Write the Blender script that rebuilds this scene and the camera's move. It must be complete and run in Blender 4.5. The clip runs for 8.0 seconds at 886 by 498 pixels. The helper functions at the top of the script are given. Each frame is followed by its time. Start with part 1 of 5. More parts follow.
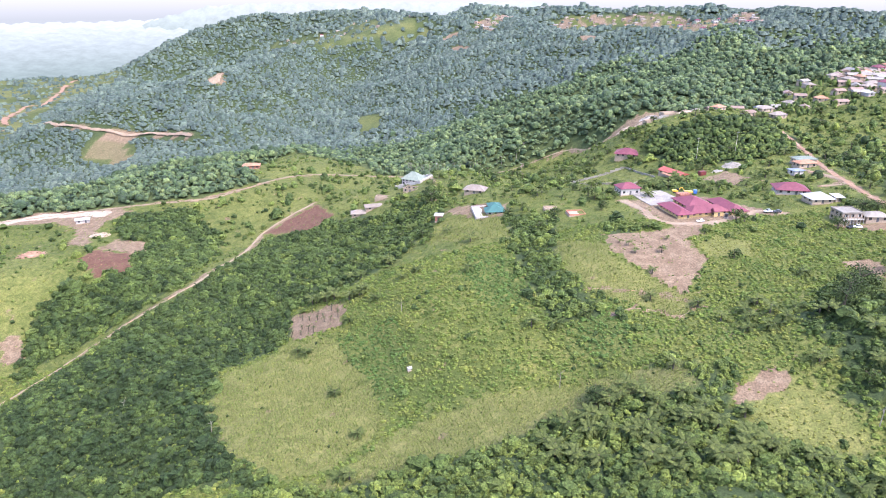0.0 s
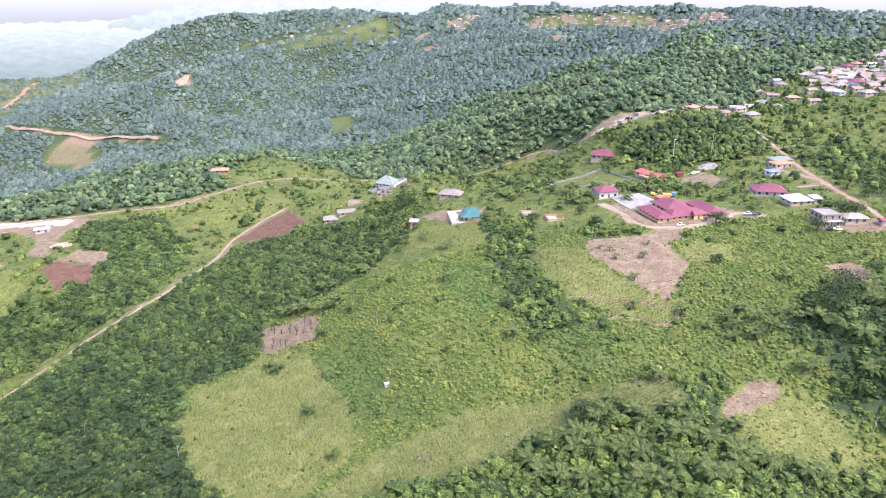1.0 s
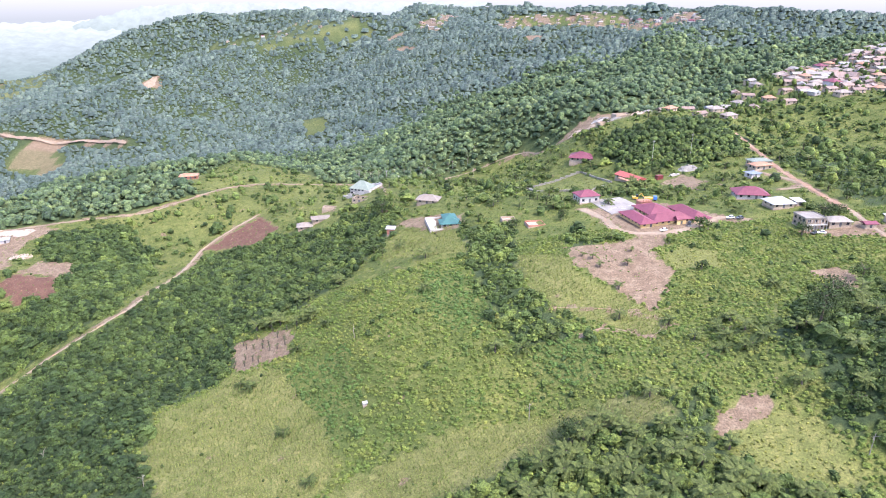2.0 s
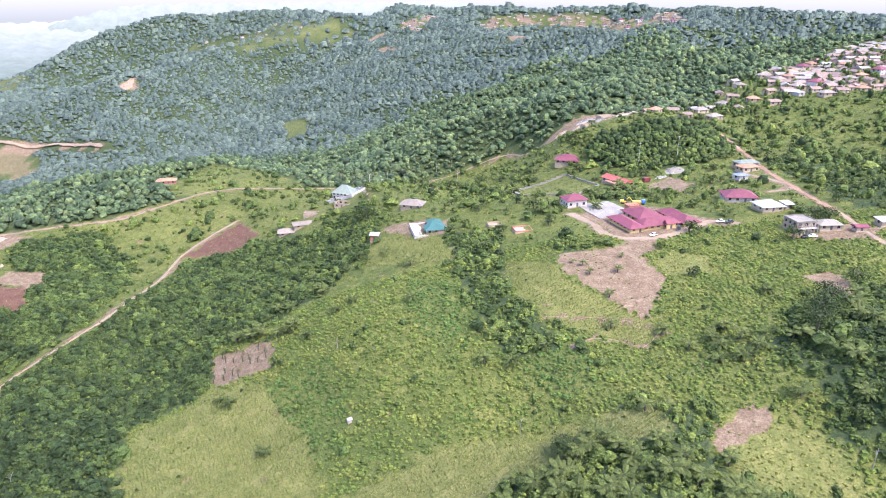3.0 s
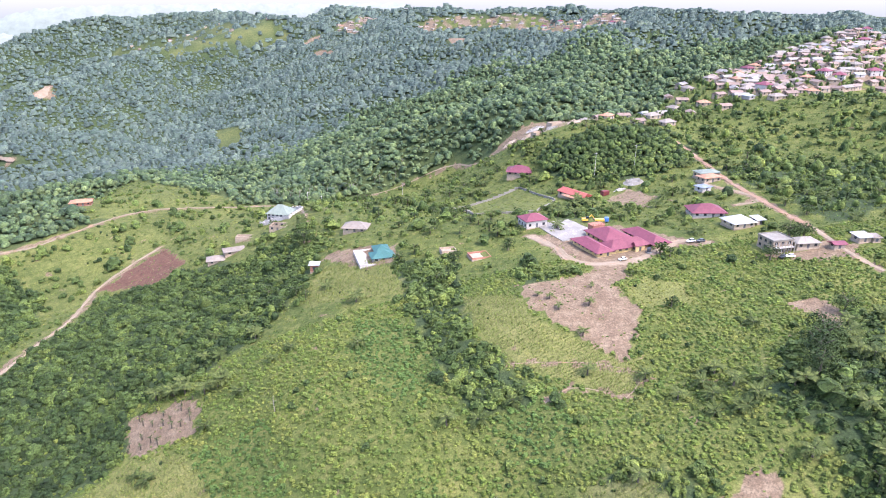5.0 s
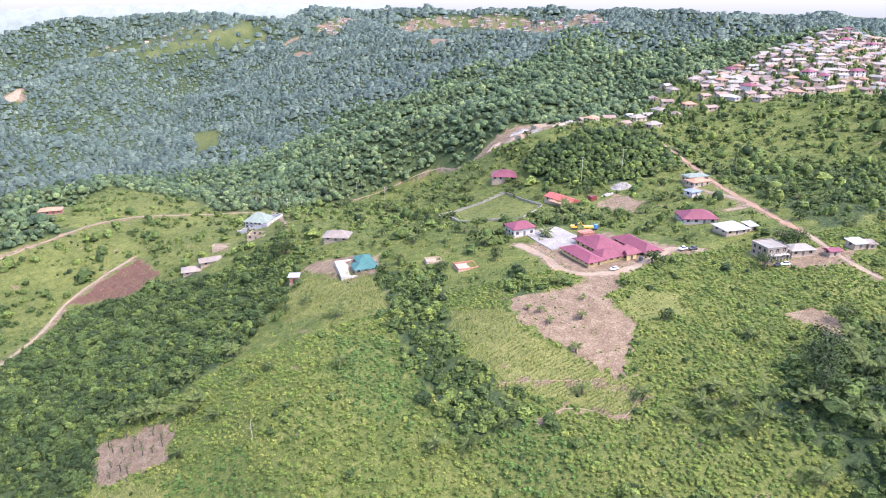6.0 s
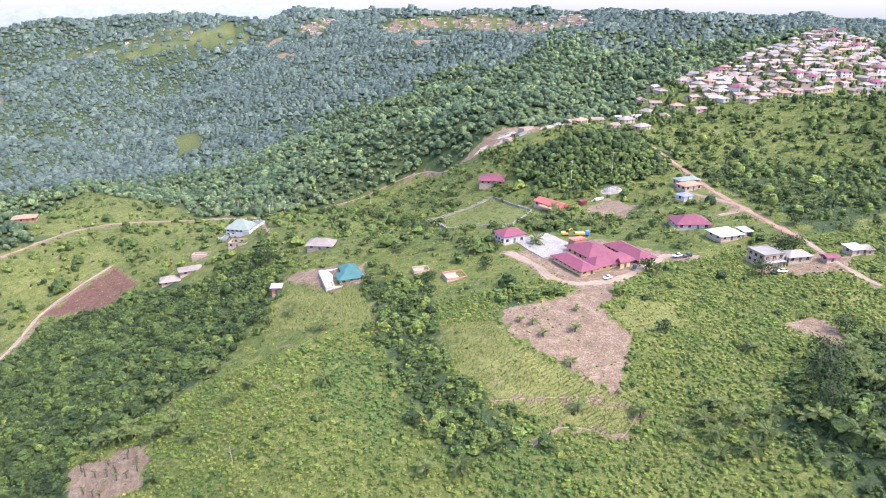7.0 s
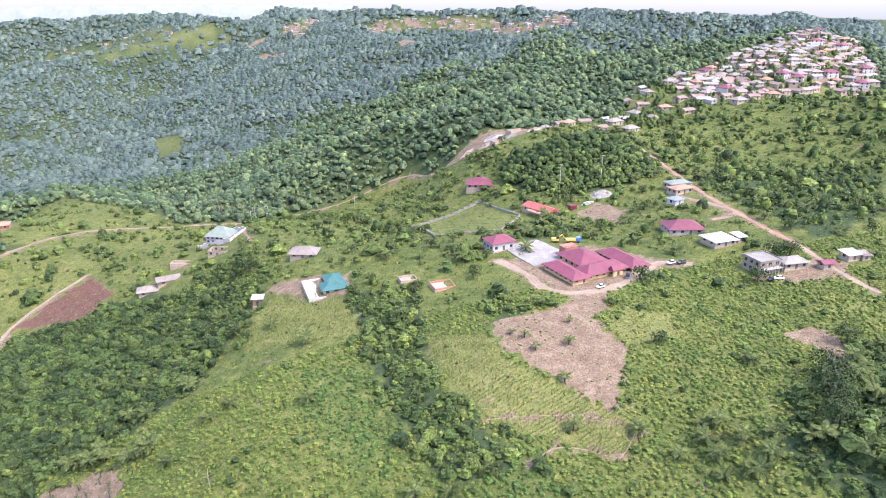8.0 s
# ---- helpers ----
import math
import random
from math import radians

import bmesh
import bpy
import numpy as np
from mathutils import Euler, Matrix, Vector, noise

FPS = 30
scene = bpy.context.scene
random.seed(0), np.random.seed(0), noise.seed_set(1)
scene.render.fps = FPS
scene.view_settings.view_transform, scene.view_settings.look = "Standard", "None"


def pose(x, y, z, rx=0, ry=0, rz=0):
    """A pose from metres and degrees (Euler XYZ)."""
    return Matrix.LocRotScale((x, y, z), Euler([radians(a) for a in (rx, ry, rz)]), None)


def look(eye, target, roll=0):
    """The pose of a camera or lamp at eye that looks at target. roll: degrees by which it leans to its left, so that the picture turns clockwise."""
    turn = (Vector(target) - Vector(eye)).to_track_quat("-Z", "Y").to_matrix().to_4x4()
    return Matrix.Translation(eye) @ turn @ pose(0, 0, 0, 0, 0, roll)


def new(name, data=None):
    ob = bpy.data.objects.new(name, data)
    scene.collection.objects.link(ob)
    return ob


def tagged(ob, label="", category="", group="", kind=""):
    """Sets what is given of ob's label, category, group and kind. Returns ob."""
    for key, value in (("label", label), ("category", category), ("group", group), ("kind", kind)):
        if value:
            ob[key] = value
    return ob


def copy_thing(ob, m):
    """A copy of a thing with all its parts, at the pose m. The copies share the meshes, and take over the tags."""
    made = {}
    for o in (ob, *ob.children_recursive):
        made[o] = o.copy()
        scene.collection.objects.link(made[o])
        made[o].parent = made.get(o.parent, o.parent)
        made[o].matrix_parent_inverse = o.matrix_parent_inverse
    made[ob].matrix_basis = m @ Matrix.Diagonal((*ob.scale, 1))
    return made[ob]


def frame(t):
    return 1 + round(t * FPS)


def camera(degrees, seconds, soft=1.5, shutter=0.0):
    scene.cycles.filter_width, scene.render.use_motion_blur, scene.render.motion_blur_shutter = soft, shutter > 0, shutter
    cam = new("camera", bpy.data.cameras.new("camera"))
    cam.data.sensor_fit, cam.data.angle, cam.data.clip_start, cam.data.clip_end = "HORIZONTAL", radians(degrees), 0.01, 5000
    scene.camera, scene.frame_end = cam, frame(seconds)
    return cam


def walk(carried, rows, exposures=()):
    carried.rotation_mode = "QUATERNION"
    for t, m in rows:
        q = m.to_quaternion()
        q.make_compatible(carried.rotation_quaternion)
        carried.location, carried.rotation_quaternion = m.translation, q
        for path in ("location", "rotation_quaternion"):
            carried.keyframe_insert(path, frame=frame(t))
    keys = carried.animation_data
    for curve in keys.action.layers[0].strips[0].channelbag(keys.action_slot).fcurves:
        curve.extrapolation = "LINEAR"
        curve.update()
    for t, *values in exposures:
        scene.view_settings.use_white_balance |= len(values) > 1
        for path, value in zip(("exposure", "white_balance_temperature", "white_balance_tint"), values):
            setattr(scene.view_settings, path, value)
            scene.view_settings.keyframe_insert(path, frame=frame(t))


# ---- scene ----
# Hill farmland, a ridge road with houses, a wooded valley and a village, filmed from a level flight.

# ---- camera and walk ----
cam = camera(66.92, 8.0, soft=1.0)
PATH = [
    (0.0, 0.0, 0.0, 100.0, -21.10, 0.0), (0.5, -0.38, 4.52, 100.03, -21.11, -1.23), (1.0, -0.70, 9.03, 100.12, -21.13, -2.35),
    (1.5, -0.96, 13.48, 100.22, -21.14, -3.41), (3.0, -1.38, 26.68, 100.25, -21.12, -6.07), (3.5, -1.26, 31.10, 100.23, -21.10, -6.86),
    (4.0, -0.46, 50.33, 100.43, -21.06, -10.19), (4.5, -0.11, 54.66, 100.43, -21.04, -10.78), (6.0, 1.41, 67.66, 100.44, -21.00, -12.79),
    (6.5, 2.04, 72.00, 100.41, -20.97, -13.47), (7.0, 2.73, 76.37, 100.34, -20.96, -14.07), (7.5, 3.50, 80.63, 100.32, -20.96, -14.71),
    (8.0, 4.26, 84.89, 100.21, -20.94, -15.39)]
# a quick, even dash between 3.5 and 4.0 s
dash = []
for k in range(1, 15):
    a, b, s = PATH[5], PATH[6], k / 15
    dash.append(tuple(p + (q - p) * s for p, q in zip(a, b)))
ROWS = sorted(PATH + dash)
walk(cam, [(t, pose(x, y, z, 90 + pitch, 0, yaw)) for t, x, y, z, pitch, yaw in ROWS],
     [(0.0, 2.5, 6480, 21), (8.0, 2.5, 6480, 21)])

# ---- world, sun, exposure ----
SUN_UP, SUN_FROM = 56.0, 135.0        # degrees; bearing clockwise from +y
world = bpy.data.worlds.new("world")
scene.world = world
world.use_nodes = True
wn = world.node_tree.nodes
sky = wn.new("ShaderNodeTexSky")
sky.sky_type, sky.sun_disc = "NISHITA", False
sky.sun_elevation, sky.sun_rotation = radians(SUN_UP), radians(SUN_FROM)
sky.air_density, sky.dust_density, sky.ozone_density = 1.0, 2.0, 1.5
wn["Background"].inputs["Strength"].default_value = 0.15
world.node_tree.links.new(sky.outputs[0], wn["Background"].inputs["Color"])
sun = new("sun", bpy.data.lights.new("sun", "SUN"))
sun.data.energy, sun.data.angle, sun.data.color = 0.95, radians(12), (1.0, 0.96, 0.9)
sb = radians(SUN_FROM)
sun.matrix_world = look((math.sin(sb) * 500, math.cos(sb) * 500, 500 * math.tan(radians(SUN_UP))), (0, 0, 0))


# ---- materials ----
def node_mat(name):
    m = bpy.data.materials.new(name)
    m.use_nodes = True
    nt = m.node_tree
    return m, nt, nt.nodes["Principled BSDF"], nt.links.new


def noise_node(nt, scale, detail=4.0, rough=0.6, src=None):
    n = nt.nodes.new("ShaderNodeTexNoise")
    n.inputs["Scale"].default_value, n.inputs["Detail"].default_value, n.inputs["Roughness"].default_value = scale, detail, rough
    if src is None:
        src = nt.nodes.new("ShaderNodeTexCoord").outputs["Object"]
    nt.links.new(src, n.inputs["Vector"])
    return n


def ramp_node(nt, fac, stops):
    r = nt.nodes.new("ShaderNodeValToRGB")
    while len(r.color_ramp.elements) < len(stops):
        r.color_ramp.elements.new(0.5)
    for e, (p, c) in zip(r.color_ramp.elements, stops):
        e.position, e.color = p, (*c, 1)
    nt.links.new(fac, r.inputs["Fac"])
    return r


def mix_node(nt, fac, a, b, blend="MIX"):
    n = nt.nodes.new("ShaderNodeMix")
    n.data_type, n.blend_type = "RGBA", blend
    for sock, v in ((n.inputs[0], fac), (n.inputs[6], a), (n.inputs[7], b)):
        if isinstance(v, bpy.types.NodeSocket):
            nt.links.new(v, sock)
        elif isinstance(v, tuple):
            sock.default_value = (*v, 1)
        else:
            sock.default_value = v
    return n.outputs[2]


def bump_node(nt, height, strength, dist, bsdf):
    b = nt.nodes.new("ShaderNodeBump")
    b.inputs["Strength"].default_value, b.inputs["Distance"].default_value = strength, dist
    nt.links.new(height, b.inputs["Height"])
    nt.links.new(b.outputs[0], bsdf.inputs["Normal"])


def surface(name, c1, c2, scale=0.5, fine=4.0, rough=0.8, bump=0.3, dist=0.05, stain=None, metal=0.0, vary=0.12):
    """Two scales of mottling between c1 and c2, optional stain colour, fine relief and a small change from object to object."""
    m, nt, p, link = node_mat(name)
    a = noise_node(nt, scale)
    f = noise_node(nt, fine, 5)
    col = ramp_node(nt, a.outputs[0], [(0.3, c1), (0.7, c2)]).outputs[0]
    speck = ramp_node(nt, f.outputs[0], [(0.3, (0.72, 0.72, 0.72)), (0.7, (1.12, 1.12, 1.12))]).outputs[0]
    col = mix_node(nt, 1.0, col, speck, "MULTIPLY")
    if stain:
        s = noise_node(nt, scale * 2.3, 6, 0.7)
        k = ramp_node(nt, s.outputs[0], [(0.55, (0, 0, 0)), (0.72, (1, 1, 1))]).outputs[0]
        col = mix_node(nt, k, col, stain)
    info = nt.nodes.new("ShaderNodeObjectInfo")
    v = ramp_node(nt, info.outputs["Random"], [(0, (1 - vary,) * 3), (1, (1 + vary,) * 3)]).outputs[0]
    col = mix_node(nt, 1.0, col, v, "MULTIPLY")
    link(col, p.inputs["Base Color"])
    p.inputs["Roughness"].default_value, p.inputs["Metallic"].default_value = rough, metal
    bump_node(nt, f.outputs[0], bump, dist, p)
    return m


def foliage(name, dark, mid, light, rough=0.6, through_leaf=0.25, gloss=0.3):
    """Leaves: the plant's own tone sets the green, each leaf clump varies a little, light comes through."""
    m, nt, p, link = node_mat(name)
    at = nt.nodes.new("ShaderNodeAttribute")
    at.attribute_name = "tone"
    col = ramp_node(nt, at.outputs["Fac"], [(0.0, dark), (0.5, mid), (1.0, light)]).outputs[0]
    geo = nt.nodes.new("ShaderNodeNewGeometry")
    v = ramp_node(nt, geo.outputs["Random Per Island"], [(0, (0.52, 0.55, 0.54)), (0.75, (1.12, 1.12, 1.08)), (1, (1.4, 1.36, 1.15))]).outputs[0]
    col = mix_node(nt, 1.0, col, v, "MULTIPLY")
    link(col, p.inputs["Base Color"])
    p.inputs["Roughness"].default_value = rough
    p.inputs["Specular IOR Level"].default_value = gloss
    tr = nt.nodes.new("ShaderNodeBsdfTranslucent")
    link(mix_node(nt, 1.0, col, (1.1, 1.25, 0.6), "MULTIPLY"), tr.inputs["Color"])
    mx = nt.nodes.new("ShaderNodeMixShader")
    mx.inputs[0].default_value = through_leaf
    link(p.outputs[0], mx.inputs[1])
    link(tr.outputs[0], mx.inputs[2])
    link(mx.outputs[0], nt.nodes["Material Output"].inputs["Surface"])
    return m


def canopy(name, dark, mid, light, grain, low=0.35, high=1.5, clump=0.28, haze_sheen=0.0):
    """Leafy crowns: each plant's own green, leaf-mass grain in relief and in colour (painted shaded gaps and lit tops),
    small changes from clump to clump.
    """
    m, nt, p, link = node_mat(name)
    at = nt.nodes.new("ShaderNodeAttribute")
    at.attribute_name = "tone"
    col = ramp_node(nt, at.outputs["Fac"], [(0.0, dark), (0.5, mid), (1.0, light)]).outputs[0]
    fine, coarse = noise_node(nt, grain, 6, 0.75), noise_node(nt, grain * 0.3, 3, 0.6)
    # Dark grain paints shaded gaps between leaf masses, light grain their lit tops.
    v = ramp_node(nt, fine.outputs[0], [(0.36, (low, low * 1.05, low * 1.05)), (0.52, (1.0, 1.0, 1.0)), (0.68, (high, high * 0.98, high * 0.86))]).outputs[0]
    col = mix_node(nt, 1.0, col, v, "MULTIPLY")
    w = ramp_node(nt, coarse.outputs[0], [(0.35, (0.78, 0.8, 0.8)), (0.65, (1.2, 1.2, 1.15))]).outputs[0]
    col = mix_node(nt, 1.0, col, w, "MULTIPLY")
    geo = nt.nodes.new("ShaderNodeNewGeometry")
    k = ramp_node(nt, geo.outputs["Random Per Island"], [(0, (1 - clump,) * 3), (1, (1 + clump, 1 + clump * 0.95, 1 + clump * 0.6))]).outputs[0]
    link(mix_node(nt, 1.0, col, k, "MULTIPLY"), p.inputs["Base Color"])
    p.inputs["Roughness"].default_value, p.inputs["Specular IOR Level"].default_value = 0.8, 0.15
    # Blue-tinted grazing gloss stands in for haze over distant crowns.
    p.inputs["Sheen Weight"].default_value, p.inputs["Sheen Roughness"].default_value = haze_sheen, 0.9
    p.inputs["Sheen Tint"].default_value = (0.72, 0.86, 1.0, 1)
    bump_node(nt, fine.outputs[0], 0.9, 0.8 / grain, p)
    return m


def ground_material():
    m, nt, p, link = node_mat("earth_and_grass")
    cover = nt.nodes.new("ShaderNodeAttribute")
    cover.attribute_name = "cover"
    sep = nt.nodes.new("ShaderNodeSeparateColor")
    link(cover.outputs["Color"], sep.inputs[0])
    big, mid, fine = noise_node(nt, 0.03, 4), noise_node(nt, 0.3, 8, 0.75), noise_node(nt, 1.8, 6, 0.8)
    grass = ramp_node(nt, mid.outputs[0], [(0.3, (0.036, 0.055, 0.016)), (0.5, (0.082, 0.103, 0.03)), (0.72, (0.15, 0.146, 0.058))]).outputs[0]
    patch = ramp_node(nt, big.outputs[0], [(0.35, (0.75, 0.8, 0.75)), (0.65, (1.2, 1.12, 1.05))]).outputs[0]
    grass = mix_node(nt, 1.0, grass, patch, "MULTIPLY")
    # Woodland floor, its colour darkened to paint the shaded gaps between crowns.
    shaded_litter = ramp_node(nt, mid.outputs[0], [(0.3, (0.024, 0.04, 0.018)), (0.7, (0.046, 0.066, 0.028))]).outputs[0]
    dry = ramp_node(nt, mid.outputs[0], [(0.3, (0.115, 0.125, 0.038)), (0.7, (0.195, 0.18, 0.075))]).outputs[0]
    soil = ramp_node(nt, mid.outputs[0], [(0.28, (0.1, 0.068, 0.046)), (0.5, (0.152, 0.11, 0.076)), (0.75, (0.24, 0.186, 0.132))]).outputs[0]
    raw = ramp_node(nt, mid.outputs[0], [(0.3, (0.072, 0.036, 0.026)), (0.7, (0.128, 0.07, 0.05))]).outputs[0]
    soil = mix_node(nt, cover.outputs["Alpha"], soil, raw)
    col = mix_node(nt, sep.outputs[2], grass, shaded_litter)
    col = mix_node(nt, sep.outputs[1], col, dry)
    edge = nt.nodes.new("ShaderNodeMath")
    edge.operation = "MULTIPLY_ADD"
    link(fine.outputs[0], edge.inputs[0])
    edge.inputs[1].default_value = 0.9
    sub = nt.nodes.new("ShaderNodeMath")
    sub.operation = "SUBTRACT"
    link(sep.outputs[0], sub.inputs[0])
    sub.inputs[1].default_value = 0.45
    link(sub.outputs[0], edge.inputs[2])
    k = ramp_node(nt, edge.outputs[0], [(0.42, (0, 0, 0)), (0.62, (1, 1, 1))]).outputs[0]
    col = mix_node(nt, k, col, soil)
    speck = ramp_node(nt, fine.outputs[0], [(0.36, (0.5, 0.52, 0.52)), (0.64, (1.45, 1.42, 1.36))]).outputs[0]
    link(mix_node(nt, 1.0, col, speck, "MULTIPLY"), p.inputs["Base Color"])
    p.inputs["Roughness"].default_value = 0.95
    p.inputs["Specular IOR Level"].default_value = 0.15
    bump_node(nt, fine.outputs[0], 0.5, 0.3, p)
    return m


GROUND = ground_material()
TRACK = surface("laterite_track", (0.175, 0.13, 0.088), (0.26, 0.2, 0.142), 0.12, 1.2, 0.95, 0.4, 0.1, (0.36, 0.18, 0.1))
RED_EARTH = surface("red_laterite", (0.225, 0.122, 0.078), (0.3, 0.185, 0.122), 0.1, 0.9, 0.95, 0.4, 0.1, (0.33, 0.25, 0.19))
SAND = surface("pale_sand", (0.29, 0.225, 0.165), (0.38, 0.31, 0.24), 0.1, 0.9, 0.95, 0.4, 0.1, (0.36, 0.22, 0.15))
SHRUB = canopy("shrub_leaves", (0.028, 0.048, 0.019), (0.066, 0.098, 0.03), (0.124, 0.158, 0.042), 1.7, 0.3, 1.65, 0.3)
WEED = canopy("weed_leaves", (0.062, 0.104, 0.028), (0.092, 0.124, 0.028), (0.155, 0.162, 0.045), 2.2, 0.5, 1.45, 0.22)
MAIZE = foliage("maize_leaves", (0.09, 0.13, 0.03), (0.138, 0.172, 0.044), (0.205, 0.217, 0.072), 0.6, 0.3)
# Slight bluish gloss imitates distance haze on the wooded slopes.
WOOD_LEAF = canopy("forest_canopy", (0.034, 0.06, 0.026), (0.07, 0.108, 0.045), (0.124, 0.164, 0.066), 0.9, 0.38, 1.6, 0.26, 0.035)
# Haze is put into the far leaves' colour: paler, bluer, with more bluish gloss.
HAZED_HILL_LEAF = canopy("hazed_hill_canopy", (0.042, 0.068, 0.056), (0.066, 0.096, 0.078), (0.1, 0.132, 0.104), 0.42, 0.5, 1.4, 0.2, 0.06)
PALM_LEAF = foliage("palm_fronds", (0.042, 0.06, 0.02), (0.066, 0.088, 0.028), (0.105, 0.128, 0.042), 0.7, 0.12, 0.12)
BARK = surface("bark", (0.07, 0.055, 0.04), (0.12, 0.1, 0.078), 1.5, 8, 0.9, 0.5, 0.03)
DEAD_BARK = surface("bleached_bark", (0.17, 0.15, 0.12), (0.26, 0.235, 0.2), 1.5, 8, 0.85, 0.4, 0.03)


def sheet_metal(name, c1, c2, stain=None):
    """Ribbed roofing sheet: relief in a wave across the slope, weathered colour."""
    m = surface(name, c1, c2, 0.4, 3.0, 0.7, 0.15, 0.02, stain)
    nt = m.node_tree
    p = nt.nodes["Principled BSDF"]
    w = nt.nodes.new("ShaderNodeTexWave")
    w.inputs["Scale"].default_value = 1.3
    nt.links.new(nt.nodes.new("ShaderNodeTexCoord").outputs["Object"], w.inputs["Vector"])
    bump_node(nt, w.outputs["Fac"], 0.5, 0.03, p)
    return m


ROOF_PINK = sheet_metal("magenta_roof", (0.125, 0.024, 0.043), (0.17, 0.04, 0.06), (0.13, 0.034, 0.046))
ROOF_RED = sheet_metal("red_roof", (0.22, 0.042, 0.032), (0.29, 0.075, 0.058), (0.3, 0.15, 0.115))
ROOF_ORANGE = sheet_metal("orange_roof", (0.27, 0.12, 0.065), (0.34, 0.19, 0.115))
ROOF_GREEN = sheet_metal("sea_green_roof", (0.018, 0.08, 0.074), (0.03, 0.112, 0.103))
ROOF_PALE = sheet_metal("pale_green_roof", (0.125, 0.155, 0.125), (0.17, 0.2, 0.165))
ROOF_WHITE = sheet_metal("bright_zinc_roof", (0.3, 0.305, 0.31), (0.37, 0.375, 0.38), (0.25, 0.23, 0.21))
ROOF_GREY = sheet_metal("weathered_grey_roof", (0.17, 0.158, 0.142), (0.24, 0.225, 0.2), (0.18, 0.13, 0.095))
ROOF_BLUE = sheet_metal("slate_blue_roof", (0.12, 0.15, 0.21), (0.17, 0.2, 0.26))
ROOF_CREAM = sheet_metal("cream_grey_roof", (0.17, 0.152, 0.125), (0.22, 0.2, 0.17), (0.15, 0.12, 0.095))
ROOF_RUST = sheet_metal("rusty_roof", (0.165, 0.108, 0.084), (0.24, 0.175, 0.14), (0.15, 0.08, 0.055))
ROOF_TAN = sheet_metal("tan_roof", (0.165, 0.138, 0.112), (0.235, 0.2, 0.168), (0.17, 0.115, 0.085))
WALL_YELLOW = surface("yellow_wall_paint", (0.52, 0.36, 0.15), (0.6, 0.44, 0.21), 0.4, 3, 0.85, 0.1, 0.01, (0.6, 0.42, 0.22))
WALL_WHITE = surface("white_wall_paint", (0.36, 0.33, 0.31), (0.44, 0.41, 0.39), 0.4, 3, 0.85, 0.1, 0.01, (0.6, 0.52, 0.46))
WALL_CREAM = surface("cream_wall_paint", (0.3, 0.24, 0.175), (0.38, 0.31, 0.235), 0.4, 3, 0.85, 0.1, 0.01, (0.52, 0.38, 0.28))
WALL_BLOCK = surface("bare_block_wall", (0.27, 0.205, 0.15), (0.36, 0.285, 0.215), 0.5, 3, 0.95, 0.3, 0.02, (0.42, 0.3, 0.22))
WALL_BRICK = surface("red_brick_wall", (0.28, 0.11, 0.075), (0.36, 0.17, 0.12), 0.6, 4, 0.95, 0.3, 0.02)
CONCRETE = surface("pale_concrete", (0.19, 0.176, 0.155), (0.26, 0.24, 0.215), 0.15, 2, 0.9, 0.2, 0.02, (0.5, 0.45, 0.4))
FRAME_DARK = surface("dark_frame_paint", (0.06, 0.06, 0.07), (0.1, 0.1, 0.11), 1, 5, 0.5, 0.05, 0.005)
POLE_WOOD = surface("pale_pole_wood", (0.3, 0.28, 0.25), (0.42, 0.4, 0.37), 1, 6, 0.85, 0.2, 0.01)
GLASS = bpy.data.materials.new("window_glass")
GLASS.use_nodes = True
gp = GLASS.node_tree.nodes["Principled BSDF"]
gp.inputs["Base Color"].default_value, gp.inputs["Roughness"].default_value = (0.02, 0.024, 0.03, 1), 0.08


def paint(name, c, rough=0.3):
    return surface(name, c, tuple(min(1, v * 1.1 + 0.005) for v in c), 0.8, 5, rough, 0.03, 0.003)


CAR_WHITE, CAR_DARK, CAR_SILVER = paint("white_car_paint", (0.75, 0.75, 0.76)), paint("dark_car_paint", (0.03, 0.035, 0.045)), paint("silver_car_paint", (0.5, 0.52, 0.54))
PLANT_YELLOW, TRUCK_BLUE, RED_STEEL = paint("yellow_machine_paint", (0.6, 0.36, 0.05)), paint("blue_truck_paint", (0.05, 0.16, 0.45)), paint("red_steel_paint", (0.15, 0.028, 0.028), 0.6)
RUBBER = paint("tyre_rubber", (0.02, 0.02, 0.02), 0.9)


# ---- helpers for geometry ----
def part(name, bm, material, parent=None, label=""):
    me = bpy.data.meshes.new(name)
    bm.to_mesh(me)
    bm.free()
    me.materials.append(material)
    ob = new(name, me)
    if parent:
        ob.parent = parent
    if label:
        tagged(ob, label)
    return ob


def thing(name, x, y, z, yaw, label, category, group="", kind=""):
    ob = new(name)
    ob.matrix_world = pose(x, y, z, 0, 0, yaw)
    return tagged(ob, label, category, group, kind)


def box(bm, x0, x1, y0, y1, z0, z1):
    v = [bm.verts.new((x, y, z)) for z in (z0, z1) for x, y in ((x0, y0), (x1, y0), (x1, y1), (x0, y1))]
    for f in ((3, 2, 1, 0), (4, 5, 6, 7), (0, 1, 5, 4), (1, 2, 6, 5), (2, 3, 7, 6), (3, 0, 4, 7)):
        bm.faces.new([v[i] for i in f])
    return v


def tube(bm, p0, p1, r0, r1, n=6):
    p0, p1 = Vector(p0), Vector(p1)
    q = (p1 - p0).to_track_quat("Z", "Y")
    rings = []
    for p, r in ((p0, r0), (p1, r1)):
        rings.append([bm.verts.new(p + q @ Vector((math.cos(a) * r, math.sin(a) * r, 0))) for a in (2 * math.pi * k / n for k in range(n))])
    for k in range(n):
        bm.faces.new((rings[0][k], rings[0][(k + 1) % n], rings[1][(k + 1) % n], rings[1][k]))
    bm.faces.new(rings[1])


